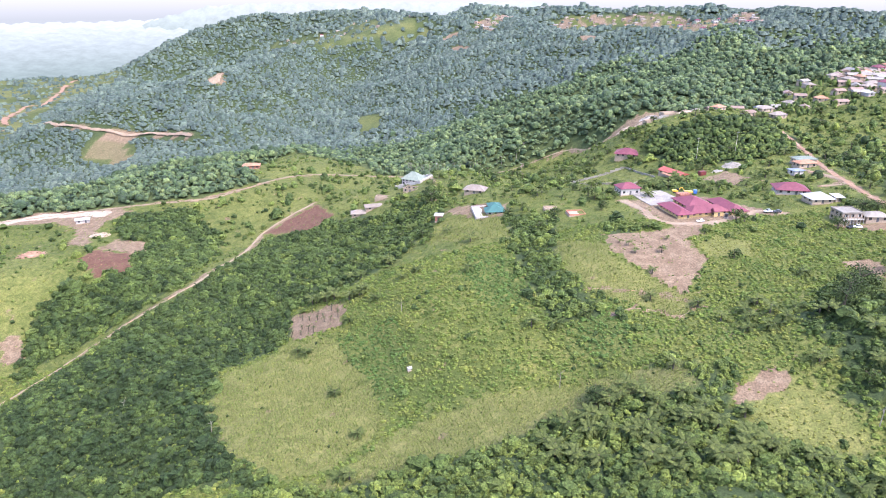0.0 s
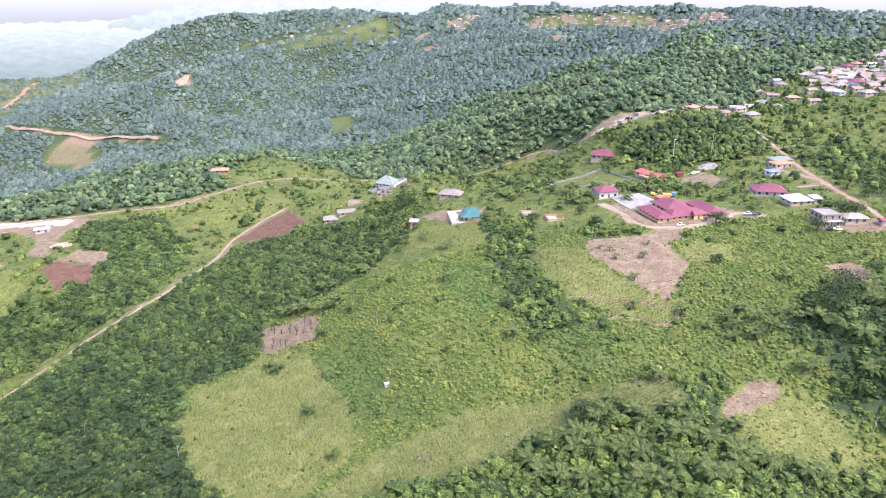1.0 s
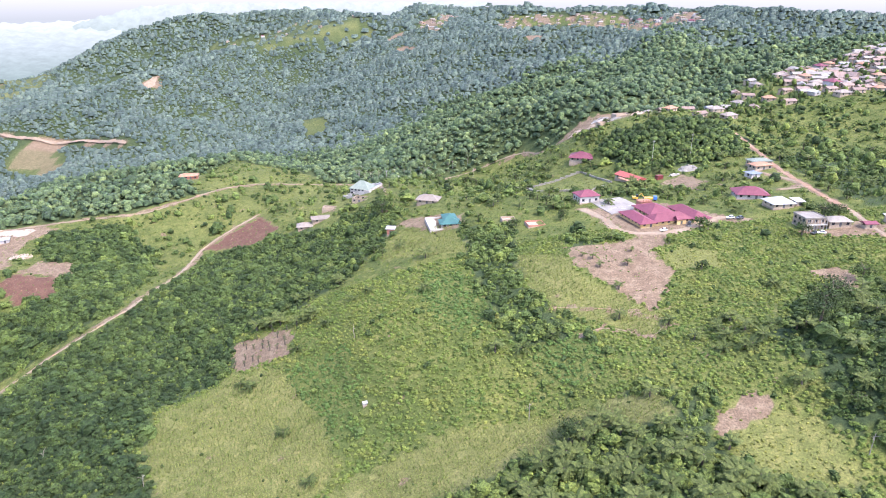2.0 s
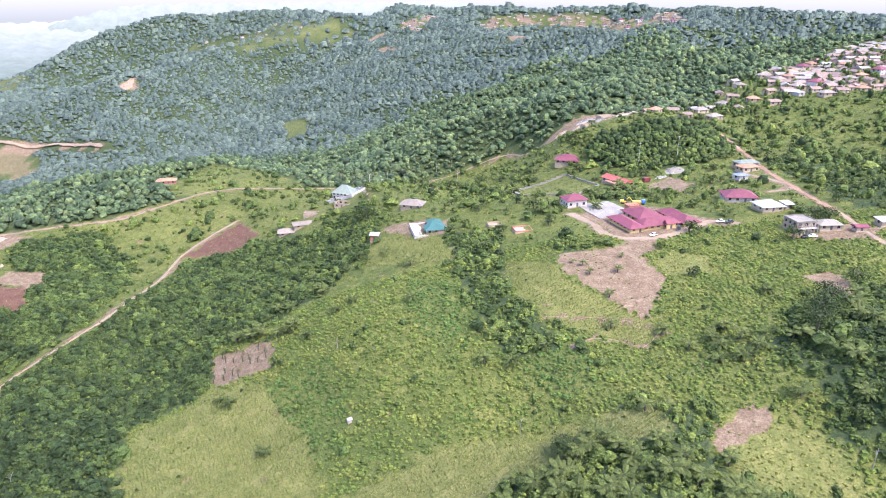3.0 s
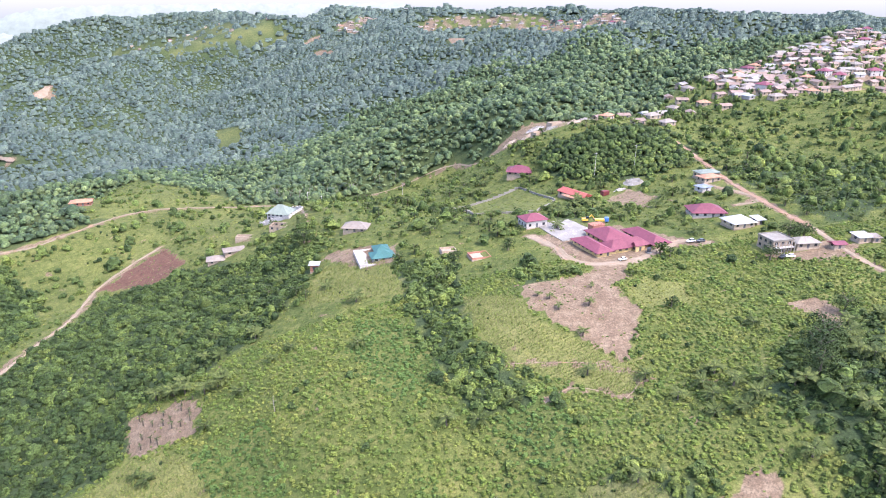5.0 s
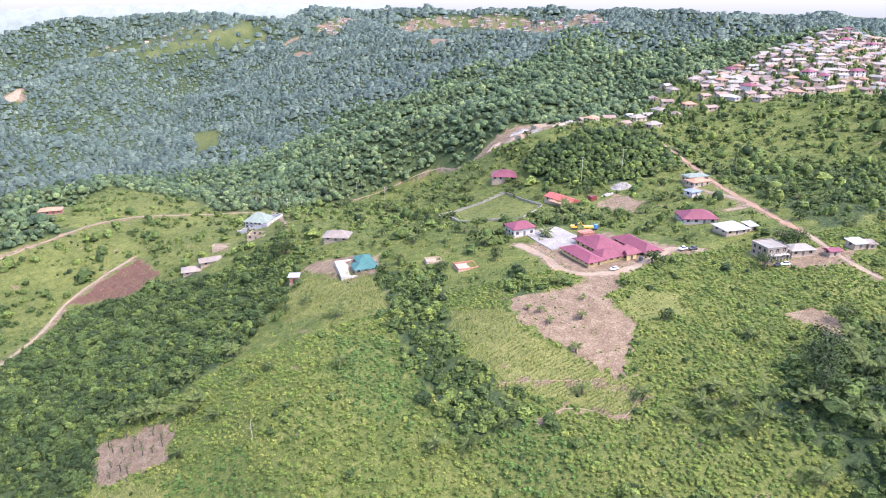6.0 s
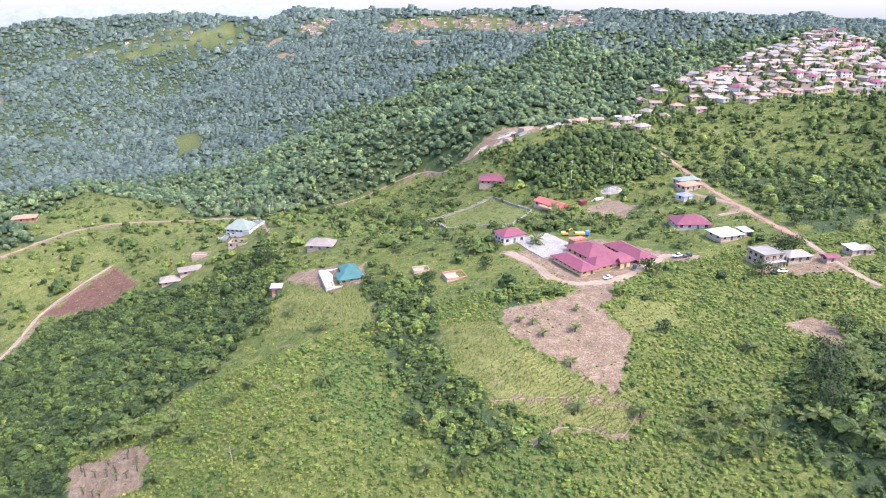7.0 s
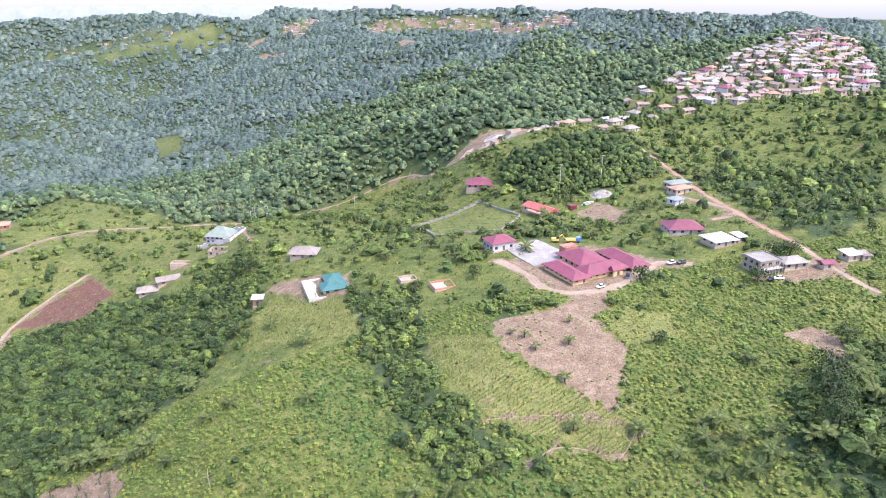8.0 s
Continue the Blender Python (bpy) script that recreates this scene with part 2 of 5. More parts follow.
# ---- lie of the land: knolls and hollows (x, y, reach, level), blended ----
KNOLLS_NEAR = [
    (60, 130, 20, -2), (40, 150, 20, -19), (20, 160, 20, -11), (90, 140, 20, -11), (70, 160, 20, 7), (-30, 170, 20, -28),
    (0, 170, 20, -29), (10, 200, 20, -8), (120, 170, 20, 18), (80, 200, 20, -4), (-40, 210, 20, -35), (-120, 190, 20, -49),
    (-90, 210, 20, -24), (20, 230, 20, -2), (120, 210, 30, 6), (-20, 250, 30, -5), (-80, 250, 30, -52), (70, 260, 30, 10),
    (30, 290, 30, -3), (-130, 270, 30, -34), (140, 260, 30, 9), (-50, 290, 30, -19), (180, 270, 30, 16), (-180, 280, 30, -77)]
KNOLLS_MID = [
    (100, 320, 40, 14), (-100, 340, 40, -32), (190, 330, 40, 20), (140, 360, 40, -7), (-180, 350, 40, -33), (-60, 400, 40, -27),
    (20, 410, 40, 6), (-130, 390, 40, -69), (80, 420, 40, -26), (150, 450, 50, 38), (-230, 420, 50, -50), (240, 420, 50, 8),
    (-170, 460, 50, -28), (-80, 490, 50, -34), (60, 500, 50, -50), (310, 500, 60, 34), (380, 510, 80, 55), (-210, 640, 80, -31),
    (260, 620, 80, 2), (120, 660, 80, 2), (50, 740, 90, -83), (-290, 720, 90, -60), (430, 760, 100, 15), (320, 840, 110, 5)]
# crests of the far hills: (x, y, level) along each spur
CRESTS = [
    [(128, 478, 6), (150, 515, 18), (182, 548, 23), (235, 610, 28), (310, 680, 37), (342, 850, 48), (290, 1000, 44), (230, 1075, 35), (170, 1250, 40), (110, 1540, 50), (90, 1900, 56)],
    [(300, 440, 29), (318, 520, 37), (338, 600, 39), (310, 680, 37)],
    [(300, 440, 29), (332, 472, 34), (437, 568, 54), (530, 650, 58), (640, 760, 66)],
    [(310, 680, 37), (436, 653, 55), (530, 650, 58)],
    [(342, 850, 48), (464, 865, 72), (640, 760, 66), (760, 980, 66), (1000, 1150, 58)],
    [(464, 865, 72), (560, 1250, 66), (430, 1540, 60), (260, 1800, 58), (90, 1900, 56)]]
SPURS_EAST = [
    [(310, 680, 37), (233, 727, 20), (150, 728, 6), (70, 736, -26), (0, 745, -66)],
    [(182, 548, 23), (131, 605, 6), (66, 618, -32), (10, 645, -58)],
    [(342, 850, 48), (240, 870, 18), (165, 945, 0), (92, 1005, -27), (20, 985, -62), (-50, 965, -88)],
    [(230, 1075, 35), (125, 1150, 14), (37, 1240, -3), (-15, 1190, -42), (-60, 1120, -80)],
    [(110, 1540, 50), (40, 1440, 22), (-10, 1390, 3), (-70, 1290, -52)]]
SPURS_WEST = [
    [(110, 1540, 50), (-60, 1650, 40), (-172, 1500, 19), (-290, 1400, -6), (-388, 1190, -31), (-445, 1130, -47), (-520, 1085, -63), (-590, 1075, -84), (-660, 1090, -106), (-760, 1110, -152)],
    [(-388, 1190, -31), (-372, 1050, -66), (-343, 915, -94), (-338, 820, -112)],
    [(-290, 1400, -6), (-245, 1250, -62), (-205, 1120, -95)],
    [(-60, 1650, 40), (-200, 2200, 40), (-450, 2480, 26), (-731, 2600, 12), (-860, 2540, -28), (-960, 2430, -90), (-1010, 2300, -150)],
    [(-100, 545, -38), (-146, 645, -45), (-200, 618, -47), (-252, 614, -54), (-334, 716, -86), (-385, 800, -114)]]


def crest(line, fall, x, y):
    """Level of a rounded crest that falls away on both flanks."""
    top = np.full(np.shape(x), -1e4)
    for (x0, y0, z0), (x1, y1, z1) in zip(line, line[1:]):
        vx, vy = x1 - x0, y1 - y0
        t = np.clip(((x - x0) * vx + (y - y0) * vy) / (vx * vx + vy * vy), 0, 1)
        d = np.hypot(x - x0 - t * vx, y - y0 - t * vy)
        top = np.maximum(top, z0 + (z1 - z0) * t - fall * (np.hypot(d, 25) - 25))
    return top


def far_hills(x, y):
    """The wooded valley and the hills round it: spurs over a valley floor that drops to the western plain."""
    floor = np.interp(x, (-1300, -800, -650, -450, -300, -120, 40, 160, 400, 900), (-185, -172, -155, -130, -116, -94, -86, -50, 10, 20))
    floor = floor + np.clip(y - 1150, 0, 900) * np.interp(x, (-700, -350, 0, 150, 350), (0.0, 0.06, 0.08, 0.05, 0.0))
    soft = 5.0
    total = np.exp(floor / soft)
    for group, fall in ((CRESTS, 0.4), (SPURS_EAST, 0.46), (SPURS_WEST, 0.48)):
        for line in group:
            total = total + np.exp(crest(line, fall, x, y) / soft)
    return soft * np.log(total)


def height(x, y):
    """Level of the ground at x, y (arrays): the farmed hill, passing into the far hills behind the ridge road."""
    x, y = np.asarray(x, float), np.asarray(y, float)
    top, low = np.zeros(x.shape), np.zeros(x.shape)
    for a, b, r, z in KNOLLS_NEAR + KNOLLS_MID:
        w = np.exp(-((x - a) ** 2 + (y - b) ** 2) / (2 * r * r)) + 1e-12
        top += w * z
        low += w
    start = np.interp(x, (-900, -330, -100, 22, 100, 150, 220, 300, 420, 700), (430, 480, 540, 552, 515, 452, 462, 420, 380, 330))
    k = np.clip((y - start) / 80, 0, 1)
    k = k * k * (3 - 2 * k)
    return top / low * (1 - k) + far_hills(x, y) * k if k.any() else top / low


def ripple(x, y, step, seed=0.0):
    """Smooth unevenness between -1 and 1 with features about step metres wide."""
    s = 6.283 / step
    return (np.sin(x * s + 1.3 * np.sin(y * s * 0.7 + seed) + seed) + np.sin(y * s * 1.1 + 1.7 * np.sin(x * s * 0.6 - seed) + 2.1 * seed)
            + np.sin((x * 0.8 + y * 0.6) * s * 1.9 + seed * 3.3) * 0.6) / 2.6


def level(x, y):
    """The ground's surface: the lie of the land with gullies on the far slopes, small swells near by, and a fall at the world's rim."""
    x, y = np.asarray(x, float), np.asarray(y, float)
    d = np.hypot(x, y)
    near, far = np.clip(1 - (y - 450) / 200, 0, 1), np.clip((d - 650) / 300, 0, 1)
    return (height(x, y) + near * (ripple(x, y, 17, 1.0) * 0.22 + ripple(x, y, 5, 2.0) * 0.07)
            + far * (ripple(x, y, 190, 4.0) * 5 + ripple(x, y, 83, 1.5) * 3) - np.clip(d - 2750, 0, 9e9) * 0.14)


def at_ground(x, y):
    return float(level(np.array([x]), np.array([y]))[0])


def inside(poly, x, y):
    res = np.zeros(np.shape(x), bool)
    for (x0, y0), (x1, y1) in zip(poly, poly[1:] + poly[:1]):
        c = (y0 > y) != (y1 > y)
        with np.errstate(divide="ignore", invalid="ignore"):
            res ^= c & (x < (x1 - x0) * (y - y0) / (y1 - y0 + 1e-9) + x0)
    return res


def line_dist(line, x, y):
    d = np.full(np.shape(x), 1e9)
    for (x0, y0), (x1, y1) in zip(line, line[1:]):
        vx, vy = x1 - x0, y1 - y0
        t = np.clip(((x - x0) * vx + (y - y0) * vy) / (vx * vx + vy * vy + 1e-9), 0, 1)
        d = np.minimum(d, np.hypot(x - x0 - t * vx, y - y0 - t * vy))
    return d


def any_zone(zones, x, y):
    res = np.zeros(np.shape(x), bool)
    for z in zones:
        res |= inside(z, x, y)
    return res


# ---- plan of the land cover ----
MAIZE_WEST = [(-82, 219), (-62, 241), (-43, 231), (-29, 205), (-23, 193), (-18, 174), (-31, 156), (-48, 152), (-65, 166), (-79, 194)]
MAIZE_BAND = [(-31, 153), (-16, 168), (13, 178), (37, 174), (71, 168), (69, 157), (47, 161), (35, 160), (10, 152), (-13, 151), (-40, 145)]
STUMP_PATCH = [(-66, 263), (-41, 254), (-40, 237), (-62, 241)]
YAM_FIELD = [(65, 256), (80, 255), (92, 259), (96, 264), (109, 261), (103, 252), (96, 247), (99, 231), (84, 212), (73, 226), (64, 242)]
CROP_STRIP = [(45, 258), (63, 250), (64, 235), (71, 227), (84, 211), (87, 203), (78, 195), (67, 204), (52, 217), (47, 231)]
HOUSE_MAIZE = [(-4, 313), (5, 319), (26, 306), (30, 271), (16, 278), (1, 284), (-6, 285)]
PALE_PATCH = [(144, 224), (155, 224), (156, 217), (151, 205), (147, 207), (147, 216)]
MEADOW_EAST = [(78, 154), (87, 161), (95, 159), (96, 154), (103, 150), (106, 135), (98, 134), (78, 137)]
MEADOW_SOIL = [(77, 153), (88, 162), (96, 160), (93, 156), (80, 151)]
BRIGHT_CORNER = [(98, 241), (109, 250), (119, 243), (116, 233), (101, 232)]
WALLED_PLOT = [(73, 395), (71, 340), (85, 337), (99, 336), (118, 363), (112, 402)]
RED_FIELD = [(-115, 405), (-86, 439), (-69, 407), (-84, 390)]
QUARRY = [(-302, 425), (-287, 450), (-229, 446), (-213, 438), (-224, 420), (-220, 394), (-212, 371), (-226, 378), (-236, 408), (-262, 428)]
QUARRY_LOWER = [(-206, 352), (-203, 366), (-180, 360), (-170, 338), (-187, 330), (-198, 342)]
QUARRY_UPPER = [(-203, 367), (-201, 386), (-180, 386), (-176, 368), (-180, 361)]
WEST_BARE = [(-219, 295), (-208, 293), (-200, 280), (-211, 278)]
WEST_GRASS = [(-262, 369), (-241, 368), (-205, 326), (-208, 305), (-197, 272), (-201, 260)]
CLEARING = [(-139, 1091), (-94, 1033), (-90, 946), (-118, 966)]
SLIDE = [(-523, 987), (-480, 997), (-436, 946), (-435, 905), (-516, 931)]
SCAR = [(-390, 1139), (-384, 1176), (-374, 1174), (-365, 1138), (-379, 1121)]
GULLY_BARE = [(-18, 1372), (19, 1466), (49, 1457), (7, 1393)]
QUARRY_FAR = [(12, 1320), (30, 1328), (52, 1267), (41, 1227)]
LEDGE_BARE = [(204, 1062), (214, 1090), (232, 1085), (238, 1045), (221, 1030)]
SITE_BARE = [(116, 492), (130, 470), (150, 462), (178, 456), (192, 470), (176, 486), (150, 502), (130, 500)]
ERODED = [(138, 350), (157, 361), (161, 341), (147, 326)]
KNOLL_GRASS = [(-157, 528), (-165, 600), (-142, 628), (-101, 583), (-67, 539), (-48, 508), (-98, 501), (-140, 489)]
LANE_GRASS = [(197, 347), (196, 318), (183, 292), (172, 306), (186, 330)]
CASSAVA_EAST = [(43, 204), (57, 207), (61, 195), (56, 180), (48, 180), (41, 191)]
CASSAVA_MID = [(11, 262), (32, 248), (35, 227), (26, 211), (14, 219), (6, 243)]
CASSAVA_WEST = [(-43, 232), (-18, 227), (-12, 197), (-17, 179), (-33, 205)]
GREEN_YARD = [(1, 329), (7, 332), (32, 319), (29, 304), (18, 302)]
SCHOOL_YARD = [(84, 296), (103, 301), (125, 300), (137, 279), (147, 273), (145, 269), (130, 272), (110, 263), (95, 264), (90, 277)]
EAST_YARD = [(157, 256), (168, 252), (186, 259), (191, 250), (184, 243), (166, 247)]
HILL_GRASS = [(-181, 447), (-149, 474), (-120, 493), (-100, 530), (-38, 503), (-8, 523), (18, 366), (4, 348), (-49, 397), (-90, 439), (-115, 403), (-130, 370), (-150, 414)]
THICKET_WEST = [(-190, 244), (-168, 266), (-124, 303), (-111, 393), (-79, 395), (-49, 387), (-7, 333), (-5, 315), (-24, 276), (-45, 265), (-67, 268), (-63, 244), (-84, 223), (-79, 194), (-65, 166), (-43, 145), (-139, 168)]
THICKET_GULLY = [(-208, 305), (-202, 319), (-185, 327), (-171, 344), (-220, 423), (-173, 441), (-137, 395), (-132, 316), (-161, 291), (-193, 275), (-195, 259)]
TREE_BELT = [(28, 304), (52, 293), (47, 268), (47, 253), (44, 233), (51, 215), (56, 205), (49, 200), (37, 204), (31, 228), (28, 262)]
THICKET_SOUTH = [(38, 168), (50, 167), (66, 173), (80, 163), (77, 153), (76, 136), (60, 140), (40, 152)]
THICKET_EAST = [(167, 213), (150, 208), (126, 198), (105, 181), (107, 168), (109, 158), (105, 147), (114, 141), (125, 150)]
PALM_STAND = [(36, 165), (52, 164), (78, 150), (79, 137), (104, 131), (101, 120), (60, 125), (20, 145)]
GROVE = [(130, 418), (142, 428), (165, 430), (205, 428), (216, 404), (206, 381), (175, 371), (145, 378), (130, 400)]
CLUMP_MID = [(64, 265), (74, 273), (80, 257), (69, 248)]
CLUMP_SCHOOL = [(109, 346), (125, 352), (129, 334), (115, 313), (100, 318)]
CLUMP_GREEN = [(-16, 379), (-5, 387), (4, 349), (-8, 319), (-31, 349), (-56, 383), (-36, 374)]
EAST_WOOD = [(207, 361), (236, 375), (293, 334), (239, 283), (200, 272), (199, 286), (202, 322)]
VILLAGE = [(311, 545), (387, 599), (446, 625), (600, 670), (480, 520), (410, 455), (398, 485), (311, 453), (287, 471)]
RIDGE_OPEN = [(-581, 2300), (-238, 2065), (-56, 1602), (-23, 1538), (-77, 1486), (-158, 1464), (-249, 1369), (-480, 2100)]
RIDGE_TOWN = [(54, 1457), (90, 1488), (284, 1651), (429, 1474), (513, 1159), (431, 959), (420, 1210), (372, 1472), (234, 1590), (93, 1343)]
VILLAGE_EDGE = [(189, 485), (250, 510), (288, 550), (311, 550), (297, 479), (250, 451), (201, 447), (182, 462)]
STUMP_EDGE = [(-60, 266), (-45, 266), (-28, 259), (-27, 249), (-42, 254)]
PLAIN = [(-650, 974), (-922, 1569), (-1000, 1746), (-1060, 2200), (-1150, 2700), (-2600, 2700), (-2200, 1500)]
THICKET_FOOT = [(-54, 147), (-29, 150), (-13, 153), (10, 155), (29, 164), (38, 168), (50, 166), (76, 152), (77, 137), (92, 136), (108, 131), (101, 118), (-40, 118)]
FARM_TRACK = [(-193, 248), (-172, 273), (-158, 284), (-127, 310), (-119, 361), (-115, 409), (-89, 440)]
RIDGE_ROAD = [(-302, 433), (-253, 444), (-172, 452), (-145, 470), (-120, 495), (-96, 506), (-54, 505), (-16, 512), (22, 530)]
VALLEY_ROAD = [(-640, 1062), (-619, 1052), (-597, 1032), (-550, 1012), (-491, 992), (-449, 988), (-396, 964), (-351, 930)]
SCHOOL_DRIVE = [(83, 298), (88, 283), (89, 271), (96, 264), (110, 263), (124, 270), (136, 276), (146, 271)]
EAST_ROAD = [(211, 418), (207, 378), (196, 330), (189, 292), (188, 270)]
PLAIN_ROAD = [(-960, 1470), (-1005, 1545), (-1053, 1692), (-1038, 1767), (-1169, 2114), (-1230, 2300)]
HOUSE_TRACK = [(-16, 512), (-11, 450), (-7, 412), (-5, 396)]
FOREST_TRACK = [(22, 530), (70, 539), (101, 531), (114, 494), (124, 480)]
CONTOUR_PATH = [(56, 200), (64, 204), (71, 201), (77, 196), (83, 201), (87, 201), (78, 211), (52, 217)]
EAST_LANE = [(178, 305), (192, 309), (187, 346)]
EAST_TRACK = [(188, 270), (186, 257), (184, 243), (185, 231)]
BARE = [STUMP_PATCH, YAM_FIELD, PALE_PATCH, MEADOW_SOIL, RED_FIELD, QUARRY, QUARRY_LOWER, QUARRY_UPPER, WEST_BARE, SCAR, GULLY_BARE, QUARRY_FAR, LEDGE_BARE, SITE_BARE, ERODED,
        GREEN_YARD, SCHOOL_YARD, EAST_YARD]
CROPS = [MAIZE_WEST, MAIZE_BAND, CROP_STRIP, HOUSE_MAIZE]
LIGHT_GRASS = [MEADOW_EAST, BRIGHT_CORNER, WALLED_PLOT, HILL_GRASS, KNOLL_GRASS, LANE_GRASS, WEST_GRASS, CLEARING, SLIDE]
THICKETS = [THICKET_FOOT, THICKET_WEST, THICKET_GULLY, TREE_BELT, THICKET_SOUTH, THICKET_EAST, CLUMP_MID, CLUMP_SCHOOL, CLUMP_GREEN]
WAYS = [(FARM_TRACK, 1.0), (RIDGE_ROAD, 1.2), (VALLEY_ROAD, 4.0), (SCHOOL_DRIVE, 1.4), (EAST_ROAD, 1.2), (PLAIN_ROAD, 5.0), (HOUSE_TRACK, 0.3),
        (FOREST_TRACK, 0.6), (CONTOUR_PATH, 0.2), (EAST_LANE, 1.2), (EAST_TRACK, 1.0)]


def beyond_ridge(x, y):
    """True where the wooded far side of the ridge road begins."""
    xs, ys = zip(*([(-5000, 300), (-330, 425)] + RIDGE_ROAD + FOREST_TRACK[1:] + [(170, 470), (250, 470), (420, 480), (700, 420), (5000, 300)]))
    return y > np.interp(x, xs, ys) + 3


def axis(lo, hi, f0, f1, fine, grow, grow_low):
    a = list(np.arange(f0, f1, fine))
    s = fine
    while a[-1] < hi:
        s *= grow
        a.append(a[-1] + s)
    s, b = fine, [f0]
    while b[-1] > lo:
        s *= grow_low
        b.append(b[-1] - s)
    return np.array(b[:0:-1] + a)


def build_ground():
    xs, ys = axis(-4900, 4900, -190, 205, 2.2, 1.04, 1.04), axis(-4900, 4900, 122, 440, 2.2, 1.032, 1.2)
    X, Y = np.meshgrid(xs, ys)
    Z = level(X, Y)
    nx, ny = len(xs), len(ys)
    idx = np.arange(nx * ny).reshape(ny, nx)
    quads = np.stack([idx[:-1, :-1], idx[:-1, 1:], idx[1:, 1:], idx[1:, :-1]], -1).reshape(-1, 4)
    me = bpy.data.meshes.new("ground")
    me.vertices.add(nx * ny)
    me.vertices.foreach_set("co", np.stack([X, Y, Z], -1).astype(np.float32).ravel())
    me.loops.add(quads.size)
    me.loops.foreach_set("vertex_index", quads.ravel().astype(np.int32))
    me.polygons.add(len(quads))
    me.polygons.foreach_set("loop_start", np.arange(0, quads.size, 4, dtype=np.int32))
    me.polygons.foreach_set("use_smooth", np.ones(len(quads), bool))
    me.update()
    wx, wy = X + ripple(X, Y, 9, 3) * 1.6 + ripple(X, Y, 3.1, 5) * 0.6, Y + ripple(X, Y, 8, 4) * 1.6 + ripple(X, Y, 2.7, 6) * 0.6
    soil = any_zone(BARE, wx, wy) + 0.52 * any_zone([SLIDE], wx, wy)
    dry = any_zone(CROPS, wx, wy) * 0.6 + any_zone([BRIGHT_CORNER, MEADOW_EAST], wx, wy) * 0.25 + any_zone(LIGHT_GRASS, wx, wy) * 0.14 + any_zone([RIDGE_OPEN], wx, wy) * np.clip(ripple(X, Y, 90, 3) * 0.5 + 0.1, 0, 0.4)
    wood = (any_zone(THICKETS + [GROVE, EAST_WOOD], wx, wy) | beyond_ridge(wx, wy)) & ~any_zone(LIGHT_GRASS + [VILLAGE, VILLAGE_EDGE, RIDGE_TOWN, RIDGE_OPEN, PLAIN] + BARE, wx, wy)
    town = any_zone([VILLAGE, RIDGE_TOWN], wx, wy)
    soil += town * np.clip(ripple(X, Y, 38, 7) * 0.7 + 0.55, 0, 1)
    dry = np.maximum(dry, any_zone([PLAIN], X, Y) * np.clip(0.2 + 0.5 * ripple(X, Y, 210, 2), 0, 0.6))
    patches = np.clip((ripple(X, Y, 31, 8) + ripple(X, Y, 11, 9) * 0.7 - 1.05) * 2.5, 0, 0.75)
    soil = np.maximum(soil, patches * ~wood)
    soil = np.maximum(soil, any_zone([WEST_GRASS, HILL_GRASS], wx, wy) * np.clip(ripple(X, Y, 23, 5) * 0.9 + ripple(X, Y, 9, 3) * 0.5 - 0.35, 0, 0.8))
    for line, w in WAYS:
        soil = np.maximum(soil, np.clip(1.4 - line_dist(line, wx, wy) / (w + 1.0), 0, 1) * 0.9)
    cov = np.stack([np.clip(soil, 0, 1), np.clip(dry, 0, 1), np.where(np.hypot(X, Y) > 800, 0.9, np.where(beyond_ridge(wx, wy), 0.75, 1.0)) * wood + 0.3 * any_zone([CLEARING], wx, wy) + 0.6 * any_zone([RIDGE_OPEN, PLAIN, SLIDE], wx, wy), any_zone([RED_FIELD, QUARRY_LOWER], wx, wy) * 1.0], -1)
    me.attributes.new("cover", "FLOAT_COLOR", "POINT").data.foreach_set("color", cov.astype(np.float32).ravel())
    me.materials.append(GROUND)
    tagged(new("ground", me), "green hill farmland with bare brown soil patches", "ground", kind="structure")


build_ground()


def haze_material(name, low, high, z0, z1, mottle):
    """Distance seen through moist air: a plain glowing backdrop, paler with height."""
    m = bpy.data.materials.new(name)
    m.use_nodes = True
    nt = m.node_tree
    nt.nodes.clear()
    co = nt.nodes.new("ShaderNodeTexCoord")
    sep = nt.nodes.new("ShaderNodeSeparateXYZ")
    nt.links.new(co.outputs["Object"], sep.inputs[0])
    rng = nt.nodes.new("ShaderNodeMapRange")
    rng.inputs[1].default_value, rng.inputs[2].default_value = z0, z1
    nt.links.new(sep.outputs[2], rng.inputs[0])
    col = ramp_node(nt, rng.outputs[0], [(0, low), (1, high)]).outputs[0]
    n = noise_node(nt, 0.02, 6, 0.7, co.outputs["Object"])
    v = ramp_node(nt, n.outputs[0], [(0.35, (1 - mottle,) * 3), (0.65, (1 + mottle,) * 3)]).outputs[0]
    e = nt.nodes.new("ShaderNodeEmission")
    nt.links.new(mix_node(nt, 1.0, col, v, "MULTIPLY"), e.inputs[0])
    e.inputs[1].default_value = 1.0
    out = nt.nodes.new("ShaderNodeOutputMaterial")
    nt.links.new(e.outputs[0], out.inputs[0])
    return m


